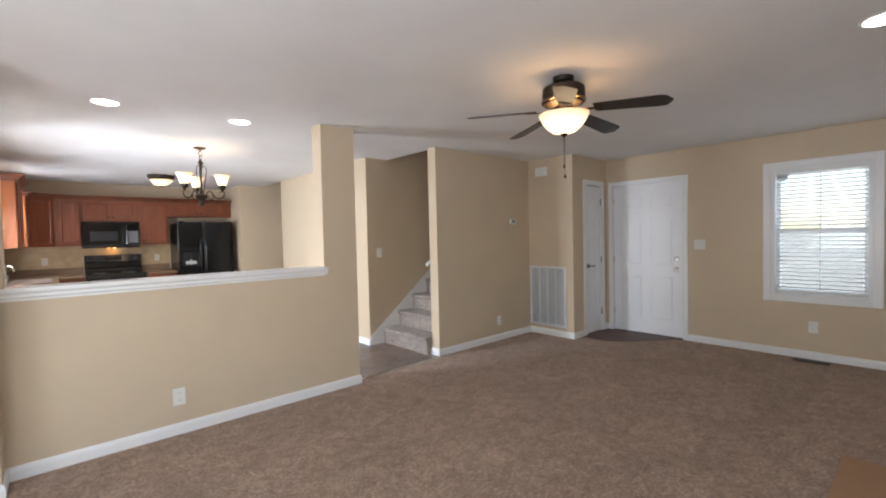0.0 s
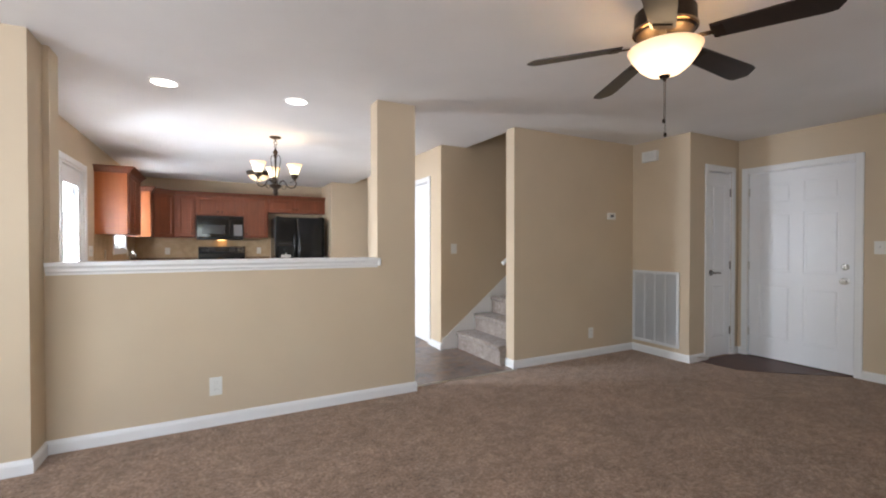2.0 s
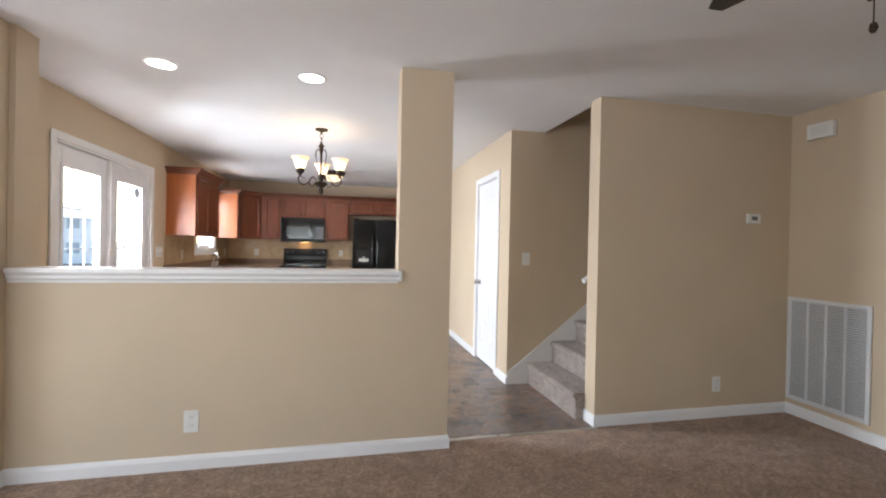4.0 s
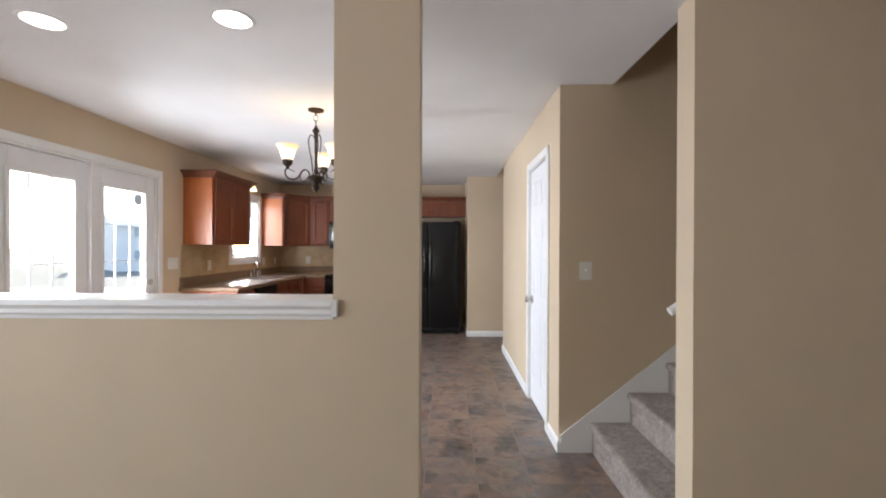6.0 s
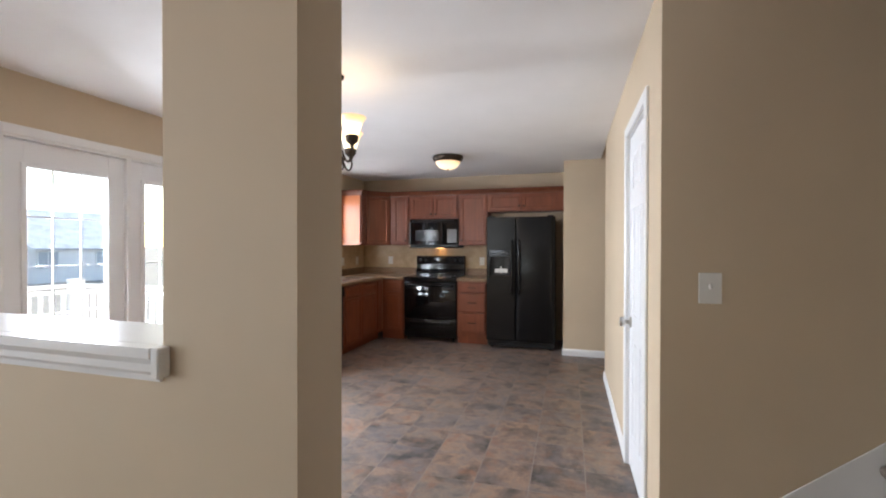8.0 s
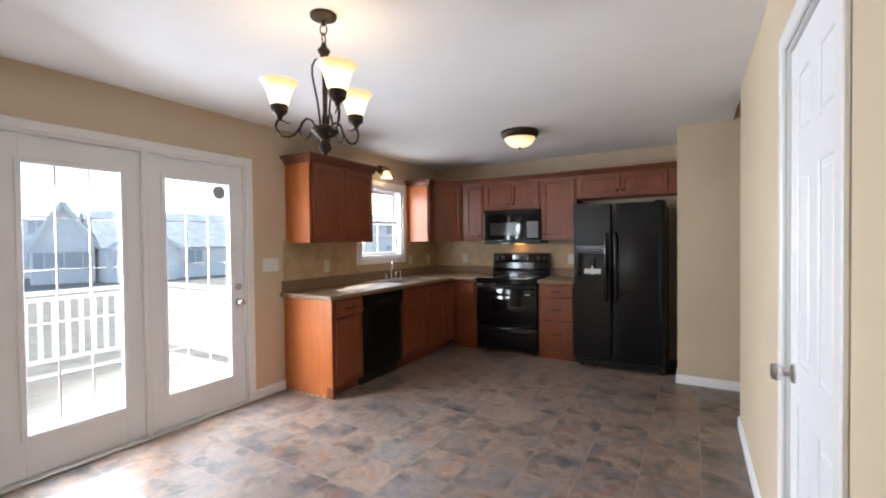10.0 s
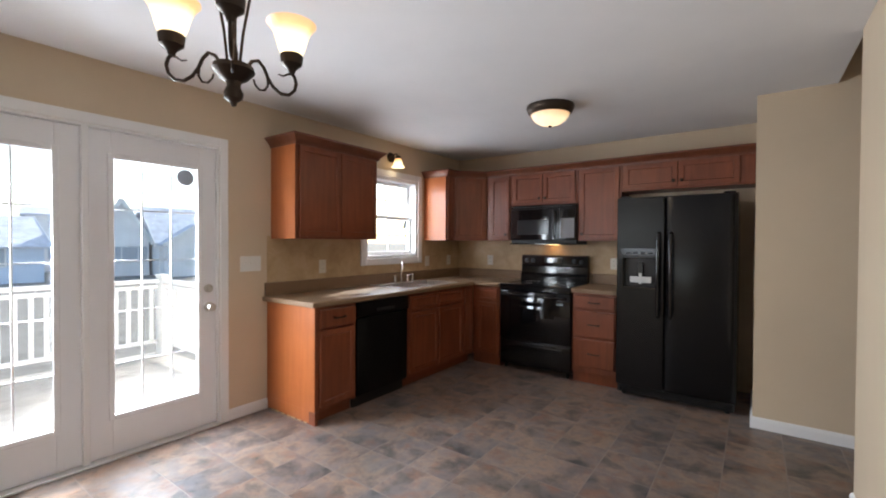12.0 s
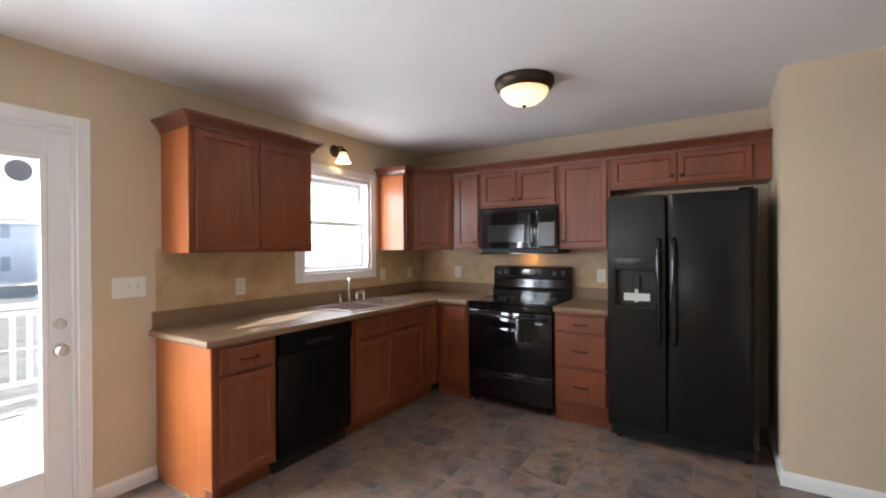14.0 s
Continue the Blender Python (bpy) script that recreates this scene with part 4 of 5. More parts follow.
for k in range(12):
    part("slat", box(0.04 + 0.056 * k, 0.085 + 0.056 * k, 0.0, 0.0045, 1.742, 1.752), BLACK_MATTE, vt)
part("underside", box(0.0, 0.756, -0.012, 0.36, 1.336, 1.3475, 0.003), BLACK, mw)
part("task_light", box(0.33, 0.45, 0.26, 0.33, 1.331, 1.3355), HOOD_GLOW, mw, "lit warm task light")

# range
rg = thing("range", "black freestanding electric range with glass oven door", "range", at=(0.458, 8.925, 0))
RW = 0.785
part("body", box(0.0, RW, 0.02, 0.60, 0.05, 0.895, 0.004), BLACK, rg)
top = part("cooktop", box(-0.002, RW + 0.002, -0.018, 0.56, 0.8955, 0.918, 0.008, 2), BLACK_GLASS, rg)
for x, y, r in ((0.2, 0.14, 0.1), (0.58, 0.14, 0.085), (0.2, 0.40, 0.08), (0.58, 0.40, 0.1)):
    part("burner", lathe([(r - 0.004, 0.0), (r - 0.004, 0.0008), (r, 0.0008), (r, 0.0)], 32, (x, y, 0.918)), GREY_PLASTIC, top)
dr = part("oven_door", curved_front(0.006, RW - 0.006, 0.335, 0.845, -0.012, 0.031, 0.014), BLACK_GLASS, rg, smooth=True)
part("oven_window", curved_front(0.12, RW - 0.12, 0.43, 0.70, -0.0195, 0.006, 0.0078, 8, 0.002), BLACK_GLASS, dr, smooth=True)
part("handle", tube([(0.05, -0.02, 0.80), (0.05, -0.06, 0.806), (RW / 2, -0.068, 0.806), (RW - 0.05, -0.06, 0.806), (RW - 0.05, -0.02, 0.80)], 0.014, 12), BLACK, dr, smooth=True)
part("control_lip", box(0.0, RW, -0.014, 0.019, 0.85, 0.8945, 0.006, 2), BLACK, rg)
dw2 = part("storage_drawer", curved_front(0.006, RW - 0.006, 0.075, 0.32, -0.012, 0.031, 0.018, 12, 0.02), BLACK, rg, smooth=True)
bm = curved_front(0.05, RW - 0.05, 0.235, 0.292, -0.024, 0.02, 0.018, 12, 0.016)
part("pull", bm, BLACK, dw2)
bg = bmesh.new()
prof = [(0.50, 0.918), (0.50, 0.985), (0.525, 1.01), (0.53, 1.085), (0.52, 1.10), (0.535, 1.205), (0.565, 1.215), (0.60, 1.21), (0.60, 0.918)]
a = [bg.verts.new((0.005, y, z)) for y, z in prof]
b = [bg.verts.new((RW - 0.005, y, z)) for y, z in prof]
for i in range(len(prof)):
    j = (i + 1) % len(prof)
    bg.faces.new((a[i], a[j], b[j], b[i]))
bg.faces.new(a[::-1])
bg.faces.new(b)
back = part("backguard", bg, BLACK, rg)
part("display", box(RW / 2 - 0.11, RW / 2 + 0.11, 0.522, 0.53, 1.125, 1.185, 0.002), BLACK_GLASS, back)
for x in (0.07, 0.15, RW - 0.15, RW - 0.07):
    kb = lathe([(0.0, 0.0), (0.024, 0.0), (0.021, 0.02), (0.0, 0.022)], 18)
    bmesh.ops.transform(kb, matrix=pose(x, 0.524, 1.15, 84), verts=kb.verts)
    part("knob", kb, BLACK_MATTE, back)
for x in (0.05, RW - 0.05):
    for y in (0.06, 0.55):
        part("foot", lathe([(0, 0), (0.018, 0), (0.018, 0.05), (0, 0.05)], 12, (x, y, 0)), BLACK_MATTE, rg)

# refrigerator
fr = thing("refrigerator", "black side-by-side refrigerator with ice dispenser", "refrigerator", at=(1.70, 8.80, 0))
FW, SPLIT, FZ = 0.895, 0.385, 1.755
part("body", box(0.006, FW - 0.006, 0.085, 0.735, 0.03, 1.74, 0.006), BLACK_TEX, fr)
bm = bmesh.new()
DX0, DX1, DZ0, DZ1 = 0.05, 0.335, 0.967, 1.255
bx(bm, 0.0, DX0, 0.0, 0.08, 0.10, FZ, 0.006)
bx(bm, DX1, SPLIT - 0.003, 0.0, 0.08, 0.10, FZ, 0.006)
bx(bm, DX0 - 0.006, DX1 + 0.006, 0.0, 0.08, 0.10, DZ0)
bx(bm, DX0 - 0.006, DX1 + 0.006, 0.0, 0.08, DZ1, FZ)
bx(bm, DX0, DX1, 0.055, 0.08, DZ0, DZ1)
fd = part("freezer_door", bm, BLACK_TEX, fr)
part("fridge_door", curved_front(SPLIT + 0.003, FW, 0.10, FZ, 0.0, 0.08, 0.016, 16, 0.014), BLACK_TEX, fr, smooth=True)
disp = part("dispenser", sweep([(0.0, 0.0), (0.0, 0.012), (0.012, 0.012), (0.012, 0.0)], [(0, 0), (0.1, 0)], 1), BLACK, fd, "black ice and water dispenser")
me = disp.data
bm = bmesh.new()
bx(bm, DX0 - 0.012, DX0 + 0.006, -0.008, 0.01, DZ0 - 0.012, DZ1 + 0.06, 0.003)
bx(bm, DX1 - 0.006, DX1 + 0.012, -0.008, 0.01, DZ0 - 0.012, DZ1 + 0.06, 0.003)
bx(bm, DX0 + 0.006, DX1 - 0.006, -0.008, 0.01, DZ1 - 0.03, DZ1 + 0.06, 0.003)
bx(bm, DX0 + 0.006, DX1 - 0.006, -0.008, 0.045, DZ0 - 0.012, DZ0 + 0.012, 0.003)
bm.to_mesh(me)
bm.free()
cav = box(DX0 + 0.006, DX1 - 0.006, 0.046, 0.0545, DZ0 + 0.013, DZ1 - 0.031)
bx(cav, DX0 + 0.001, DX0 + 0.006, 0.0105, 0.0545, DZ0 + 0.013, DZ1 - 0.031)
bx(cav, DX1 - 0.006, DX1 - 0.001, 0.0105, 0.0545, DZ0 + 0.013, DZ1 - 0.031)
part("recess", cav, BLACK_MATTE, disp, "dark recess of the dispenser")
for k in range(4):
    part("button", box(DX0 + 0.03 + 0.06 * k, DX0 + 0.065 + 0.06 * k, -0.0105, -0.0078, DZ1 + 0.008, DZ1 + 0.022, 0.001), BLACK_MATTE, disp)
part("paddle", box(0.165, 0.215, 0.02, 0.05, DZ0 + 0.10, DZ0 + 0.22, 0.006), BLACK_MATTE, disp)
part("label", box(0.11, 0.28, 0.012, 0.016, DZ0 + 0.045, DZ0 + 0.098), PALE_GREY, disp, "white paper strip in the dispenser")
part("label", box(0.182, 0.205, 0.008, 0.0115, DZ0 + 0.035, DZ0 + 0.128), PALE_GREY, disp)
for x in (SPLIT - 0.045, SPLIT + 0.048):
    hp = [(x, 0.0, 0.73), (x, -0.035, 0.75), (x, -0.05, 0.80)] + arc(7, lambda u: (x, -0.05 - 0.006 * math.sin(math.pi * u), 0.84 + 0.52 * u)) + [(x, -0.035, 1.425), (x, 0.0, 1.445)]
    part("handle", tube(hp, 0.0145, 12), BLACK, fr, "long black vertical handle", smooth=True)
gr = part("kick_grille", box(0.01, FW - 0.01, 0.02, 0.085, 0.03, 0.092, 0.004), BLACK_MATTE, fr)
for k in range(5):
    part("louvre", box(0.03, FW - 0.03, 0.015, 0.0205, 0.036 + 0.011 * k, 0.041 + 0.011 * k), BLACK, gr)
for x in (0.02, FW - 0.10):
    part("hinge_cover", box(x, x + 0.08, 0.03, 0.13, FZ, FZ + 0.018, 0.006), BLACK, fr)
for x in (0.06, FW - 0.06):
    for y in (0.08, 0.68):
        part("foot", lathe([(0, 0), (0.02, 0), (0.02, 0.032), (0, 0.032)], 12, (x, y, 0)), BLACK_MATTE, fr)

# ---- wall plates ----


def outlet(label, at, turn, mat=ALMOND, s=1.0):
    o = thing("wall_outlet", label, "outlet", "wall outlets", at, turn)
    pl = part("plate", box(-0.038 * s, 0.038 * s, -0.006, 0, -0.06 * s, 0.06 * s, 0.002), mat, o)
    for z in (-0.025, 0.025):
        soc = part("socket", box(-0.016, 0.016, -0.0085, -0.0055, z - 0.017, z + 0.017, 0.004), mat, pl)
        for x in (-0.006, 0.006):
            part("slot", box(x - 0.001, x + 0.001, -0.0089, -0.008, z - 0.004, z + 0.006), BLACK_MATTE, soc)
    return o


def switch(label, at, turn, gangs=1, mat=PLASTIC):
    o = thing("light_switch", label, "switch", "light switches", at, turn)
    w = 0.04 + 0.023 * (gangs - 1)
    part("plate", box(-w, w, -0.006, 0, -0.06, 0.06, 0.002), mat, o)
    for k in range(gangs):
        x = (k - (gangs - 1) / 2) * 0.046
        bm = box(-0.005, 0.005, -0.012, 0, -0.011, 0.011, 0.002)
        bmesh.ops.transform(bm, matrix=pose(x, -0.005, 0.004, -22), verts=bm.verts)
        part("toggle", bm, mat, o)
    return o


outlet("white duplex outlet on the half wall", (0.755, 3.80, 0.275), 0, PLASTIC, 1.05)
outlet("white duplex outlet below the thermostat", (4.49, 3.935, 0.262), 0, PLASTIC)
outlet("white duplex outlet under the front window", (XE, 0.93, 0.345), -90, PLASTIC, 1.05)
for y in (7.30, 9.30):
    outlet("almond outlet on the tan backsplash", (XW + 0.004, y, 1.13), 90)
switch("almond switch on the tan backsplash", (XW + 0.004, 8.85, 1.13), 90, 1, ALMOND)
for x in (-0.02, 1.49):
    outlet("almond outlet on the tan backsplash", (x, YN - 0.004, 1.135), 0)
switch("white three-gang switch beside the patio door", (XW, 6.612, 1.18), 90, 3)
switch("white two-gang switch beside the entry door", (XE, 2.01, 1.228), -90, 2)
switch("single white switch on the stair wall", (3.30, 4.97, 1.205), 0, 1)

th = thing("thermostat", "small white thermostat with dark display", "thermostat", at=(4.80, 3.935, 1.583))
part("body", box(-0.06, 0.06, -0.026, 0, -0.04, 0.04, 0.006, 2), PLASTIC, th)
part("display", box(-0.03, 0.026, -0.0275, -0.0255, -0.014, 0.018, 0.001), GREY_PLASTIC, th, "dark grey display")
ch = thing("door_chime", "white rectangular door chime high on the wall", "door chime", at=(5.18, 3.69, 2.262), turn=-90)
part("cover", box(-0.095, 0.095, -0.045, 0, -0.06, 0.06, 0.008, 2), PLASTIC, ch)
for k in range(5):
    part("slot", box(-0.06, 0.06, -0.0458, -0.0445, -0.03 + 0.014 * k, -0.026 + 0.014 * k), PALE_GREY, ch)

vent = thing("return_air_grille", "large white return air grille above the baseboard", "vent", at=(5.18, 3.925, 0), turn=-90)
V0, V1, VW = 0.125, 0.955, 0.585
bm = box(0.0, 0.03, -0.014, 0, V0, V1, 0.003)
bx(bm, VW - 0.03, VW, -0.014, 0, V0, V1, 0.003)
bx(bm, 0.03, VW - 0.03, -0.014, 0, V0, V0 + 0.03, 0.003)
bx(bm, 0.03, VW - 0.03, -0.014, 0, V1 - 0.03, V1, 0.003)
part("frame", bm, GRILLE, vent)
part("filter", box(0.03, VW - 0.03, -0.003, -0.001, V0 + 0.03, V1 - 0.03), FILTER, vent, "grey air filter behind the louvres")
for k in (1, 2, 3):
    x = 0.03 + (VW - 0.06) * k / 4
    part("bar", box(x - 0.007, x + 0.007, -0.0145, -0.003, V0 + 0.03, V1 - 0.03), GRILLE, vent)
slat_me = None
for k in range(46):
    z = V0 + 0.038 + k * (V1 - V0 - 0.076) / 45
    if slat_me is None:
        bm = box(0.03, VW - 0.03, -0.0006, 0.0006, -0.007, 0.007)
        bmesh.ops.rotate(bm, matrix=Matrix.Rotation(radians(40), 3, "X"), verts=bm.verts)
        slat_me = mesh_of("slat", bm, GRILLE)
    s = new("slat", slat_me)
    s.parent = vent
    s.location = (0, -0.0085, z)

reg = thing("floor_register", "dark brown metal floor register in the carpet", "vent", at=(5.96, 0.93, 0.0))
part("frame", box(-0.06, 0.06, -0.15, 0.15, 0.0, 0.006, 0.002), BRONZE, reg)
for k in range(14):
    part("louvre", box(-0.045, 0.045, -0.135 + 0.02 * k, -0.125 + 0.02 * k, 0.006, 0.009), BLACK_MATTE, reg)

stop = thing("door_stop", "small white spring door stop on the baseboard", "door stop", at=(5.30, 3.218, 0.05))
part("spring", tube([(0.0, 0.0, 0), (0.05, -0.05, 0.0), (0.075, -0.06, -0.004)], 0.006, 8), NICKEL, stop)
part("tip", tube([(0.075, -0.06, -0.004), (0.088, -0.066, -0.005)], 0.01, 10), PLASTIC, stop, "white rubber tip")

carton = thing("flat_carton", "flattened brown cardboard carton on the carpet", "carton", at=(3.64, 0.485, 0.0))
part("sheet", box(-1.05, 0.0, -0.75, 0.0, 0.001, 0.012, 0.002), CARDBOARD, carton)
part("flap", box(-1.05, -0.002, -0.375, 0.0, 0.0125, 0.018, 0.002), CARDBOARD, carton)

# blinds on the front window
bl = thing("window_blind", "white horizontal blind lowered over the front window", "blind", at=(XE, 1.295, 0), turn=-90)
part("headrail", box(0.04, 0.78, 0.01, 0.055, 2.00, 2.03, 0.003), PLASTIC, bl)
part("bottom_rail", box(0.04, 0.78, 0.02, 0.05, 0.712, 0.73, 0.003), PLASTIC, bl)
slat_me = None
for k in range(30):
    if slat_me is None:
        bm = box(0.042, 0.778, -0.0205, 0.0205, -0.0012, 0.0012)
        bmesh.ops.rotate(bm, matrix=Matrix.Rotation(radians(-22), 3, "X"), verts=bm.verts)
        slat_me = mesh_of("slat", bm, PLASTIC)
    s = new("slat", slat_me)
    s.parent = bl
    s.location = (0, 0.036, 0.755 + 0.0425 * k)
for x in (0.14, 0.41, 0.68):
    part("cord", tube([(x, 0.012, 0.72), (x, 0.012, 2.0)], 0.001, 6), PLASTIC, bl)

# ---- lamps ----


def can_light(x, y):
    c = thing("recessed_light", "lit white recessed ceiling light", "ceiling light", "recessed lights", (x, y, H))
    part("trim_ring", lathe([(0.081, -0.001), (0.083, -0.005), (0.098, -0.004), (0.1, -0.0005)], 36), TRIM, c)
    part("lens", lathe([(0, -0.0025), (0.082, -0.0025)], 36), CAN_GLOW, c, "glowing frosted lens")
    return c


for x, y in ((0.43, 4.165), (1.355, 4.15), (3.24, 0.30)):
    can_light(x, y)

fan = thing("ceiling_fan", "dark five-blade ceiling fan with lit bowl lamp", "ceiling fan", at=(2.67, 1.77, 0))
part("canopy", lathe([(0, H), (0.068, H), (0.066, H - 0.03), (0.05, H - 0.045), (0, H - 0.05)], 28), BRONZE, fan, smooth=True)
part("downrod", lathe([(0.02, H - 0.045), (0.02, 2.375)], 14), BRONZE, fan)
part("motor", lathe([(0, 2.385), (0.06, 2.385), (0.12, 2.378), (0.135, 2.365), (0.138, 2.29), (0.128, 2.262), (0.09, 2.245), (0, 2.245)], 40), BRONZE, fan, smooth=True)
part("motor_band", lathe([(0.1385, 2.292), (0.143, 2.288), (0.143, 2.276), (0.136, 2.272)], 40), POLISHED_BRONZE, fan)
part("light_fitter", lathe([(0, 2.245), (0.06, 2.245), (0.055, 2.225), (0.05, 2.10), (0.012, 2.090), (0.008, 2.065), (0, 2.065)], 32), BRONZE, fan, smooth=True)
bowl = part("lamp_bowl", lathe([(0.165, 2.194), (0.160, 2.184), (0.142, 2.150), (0.112, 2.110), (0.075, 2.080), (0.03, 2.066), (0.0, 2.065)], 40), BOWL_GLOW, fan, "lit amber frosted glass bowl", smooth=True)
for k in range(3):
    a = radians(30 + 120 * k)
    part("bulb", lathe([(0, -0.028), (0.018, -0.02), (0.022, 0.0), (0.014, 0.022), (0, 0.026)], 12, (0.098 * math.cos(a), 0.098 * math.sin(a), 2.165)), FAN_BULB, bowl)
part("finial", lathe([(0, 2.068), (0.026, 2.066), (0.02, 2.057), (0.008, 2.052), (0.006, 2.042), (0, 2.040)], 18), BRONZE, fan, smooth=True)
for dx, z0 in ((0.006, 1.775), (-0.004, 1.84)):
    pc = part("pull_chain", tube([(dx, 0, 2.044), (dx, 0, z0 + 0.02)], 0.0016, 6), BRONZE, fan)
    part("pull_knob", lathe([(0, 0.024), (0.006, 0.019), (0.008, 0.008), (0.004, 0), (0, 0)], 10, (dx, 0, z0)), BRONZE, pc)
for k in range(5):
    a = radians(-75 + 72 * k)
    m = pose(0, 0, 2.225, 0, 0, math.degrees(a)) @ pose(0, 0, 0, 0, 4.5)
    bm = bmesh.new()
    prof = [(0.20, -0.052), (0.58, -0.066), (0.615, -0.06), (0.65, 0.0), (0.615, 0.06), (0.58, 0.066), (0.20, 0.052)]
    lo = [bm.verts.new((x, y, -0.003)) for x, y in prof]
    hi = [bm.verts.new((x, y, 0.003)) for x, y in prof]
    for i in range(len(prof)):
        j = (i + 1) % len(prof)
        bm.faces.new((lo[i], lo[j], hi[j], hi[i]))
    bm.faces.new(lo[::-1])
    bm.faces.new(hi)
    bmesh.ops.transform(bm, matrix=m @ pose(0, 0, 0, -12), verts=bm.verts)
    blade = part("blade", bm, BLADE_WOOD, fan, "dark walnut blade")
    bm = box(0.11, 0.215, -0.014, 0.014, -0.009, -0.003, 0.002)
    bx(bm, 0.20, 0.25, -0.04, 0.04, -0.008, -0.0035, 0.002)
    bmesh.ops.transform(bm, matrix=m @ pose(0, 0, 0, -12), verts=bm.verts)
    part("blade_iron", bm, BRONZE, blade)


def bell_shade(at, s=1.0, up=1):
    """Open bell of frosted glass, double walled."""
    o = [(0.036, 0.0), (0.044, 0.02), (0.052, 0.05), (0.062, 0.08), (0.076, 0.10), (0.084, 0.108)]
    prof = [(r * s, z * s * up) for r, z in o] + [((r - 0.003) * s, z * s * up) for r, z in o[::-1]]
    return lathe(prof, 30, at)


chand = thing("chandelier", "dark bronze three-arm chandelier with lit glass shades", "chandelier", at=(1.342, 5.495, 0))
part("canopy", lathe([(0, H), (0.062, H), (0.06, H - 0.012), (0.03, H - 0.022), (0.008, H - 0.026), (0.006, H - 0.05), (0, H - 0.05)], 28), BRONZE, chand, smooth=True)
for k in range(2):
    rot = Matrix.Rotation(radians(90 * k + 20), 4, "Z")
    pts = arc(15, lambda u: (rot @ Vector((0.017 * math.cos(2 * math.pi * u), 0, 2.375 - 0.043 * k + 0.026 * math.sin(2 * math.pi * u)))))
    part("chain_link", tube(pts, 0.0032, 8), BRONZE, chand)
part("column", lathe([(0, 2.312), (0.01, 2.31), (0.014, 2.295), (0.03, 2.275), (0.022, 2.26), (0.012, 2.235), (0.016, 2.215), (0.011, 2.20), (0.009, 1.99), (0.014, 1.955), (0.012, 1.93), (0.06, 1.915), (0.064, 1.90),
                      (0.045, 1.878), (0.024, 1.865), (0.02, 1.85), (0.03, 1.83), (0.026, 1.812), (0.01, 1.80), (0.008, 1.79), (0, 1.786)], 24), BRONZE, chand, smooth=True)
for ang in (90, 210, 330):
    rot = Matrix.Rotation(radians(ang), 4, "Z")
    # long S from the hub down and up under the cup, with a curl below the cup
    ctrl = [(0.045, 1.925), (0.062, 1.952), (0.085, 1.962), (0.105, 1.945), (0.120, 1.915), (0.140, 1.890), (0.170, 1.875), (0.202, 1.880), (0.225, 1.902), (0.232, 1.930), (0.224, 1.952), (0.210, 1.960)]
    arm = part("arm", tube([rot @ Vector((r, 0, z)) for r, z in ctrl], 0.0058, 9), BRONZE, chand, smooth=True)
    part("scroll", tube([rot @ Vector((r, 0, z)) for r, z in ((0.118, 1.918), (0.120, 1.890), (0.108, 1.870), (0.088, 1.866), (0.072, 1.880), (0.068, 1.895))], 0.0042, 8, taper=0.7), BRONZE, arm, smooth=True)
    part("scroll", tube([rot @ Vector((r, 0, z)) for r, z in ((0.218, 1.958), (0.196, 1.952), (0.178, 1.940), (0.160, 1.941))], 0.004, 8, taper=0.55), BRONZE, arm, smooth=True)
    sp = [rot @ Vector((r, 0, z)) for r, z in ((0.020, 1.92), (0.024, 1.96), (0.032, 2.03), (0.045, 2.10), (0.056, 2.16), (0.056, 2.205), (0.042, 2.235), (0.024, 2.238), (0.016, 2.222))]
    part("stay", tube(sp, 0.0045, 8), BRONZE, chand, smooth=True)
    c = rot @ Vector((0.213, 0, 0))
    part("socket_cup", lathe([(0.0, 1.958), (0.010, 1.958), (0.014, 1.972), (0.020, 1.978), (0.036, 1.992), (0.040, 2.022), (0.037, 2.026), (0, 2.026)], 24, (c.x, c.y, 0)), BRONZE, arm, smooth=True)
    sh = part("shade", bell_shade((c.x, c.y, 2.024), 1.02), SHADE_GLOW, arm, "lit cream glass bell shade", smooth=True)
    part("bulb", lathe([(0, 0.0), (0.014, 0.0), (0.022, 0.03), (0.02, 0.05), (0, 0.062)], 16, (c.x, c.y, 2.027)), BULB, sh)

fl = thing("flush_ceiling_light", "bronze-rimmed flush ceiling light with lit bowl", "ceiling light", at=(1.37, 8.04, 0))
part("rim", lathe([(0, H), (0.182, H), (0.185, H - 0.02), (0.172, H - 0.05), (0.15, H - 0.068), (0.145, H - 0.06), (0, H - 0.05)], 40), BRONZE, fl, smooth=True)
part("bowl", lathe([(0.15, H - 0.066), (0.143, H - 0.085), (0.12, H - 0.115), (0.085, H - 0.14), (0.04, H - 0.155), (0, H - 0.158)], 40), FLUSH_GLOW, fl, "lit cream alabaster glass bowl", smooth=True)
part("finial", lathe([(0, H - 0.155), (0.016, H - 0.157), (0.01, H - 0.168), (0, H - 0.172)], 16), BRONZE, fl, smooth=True)

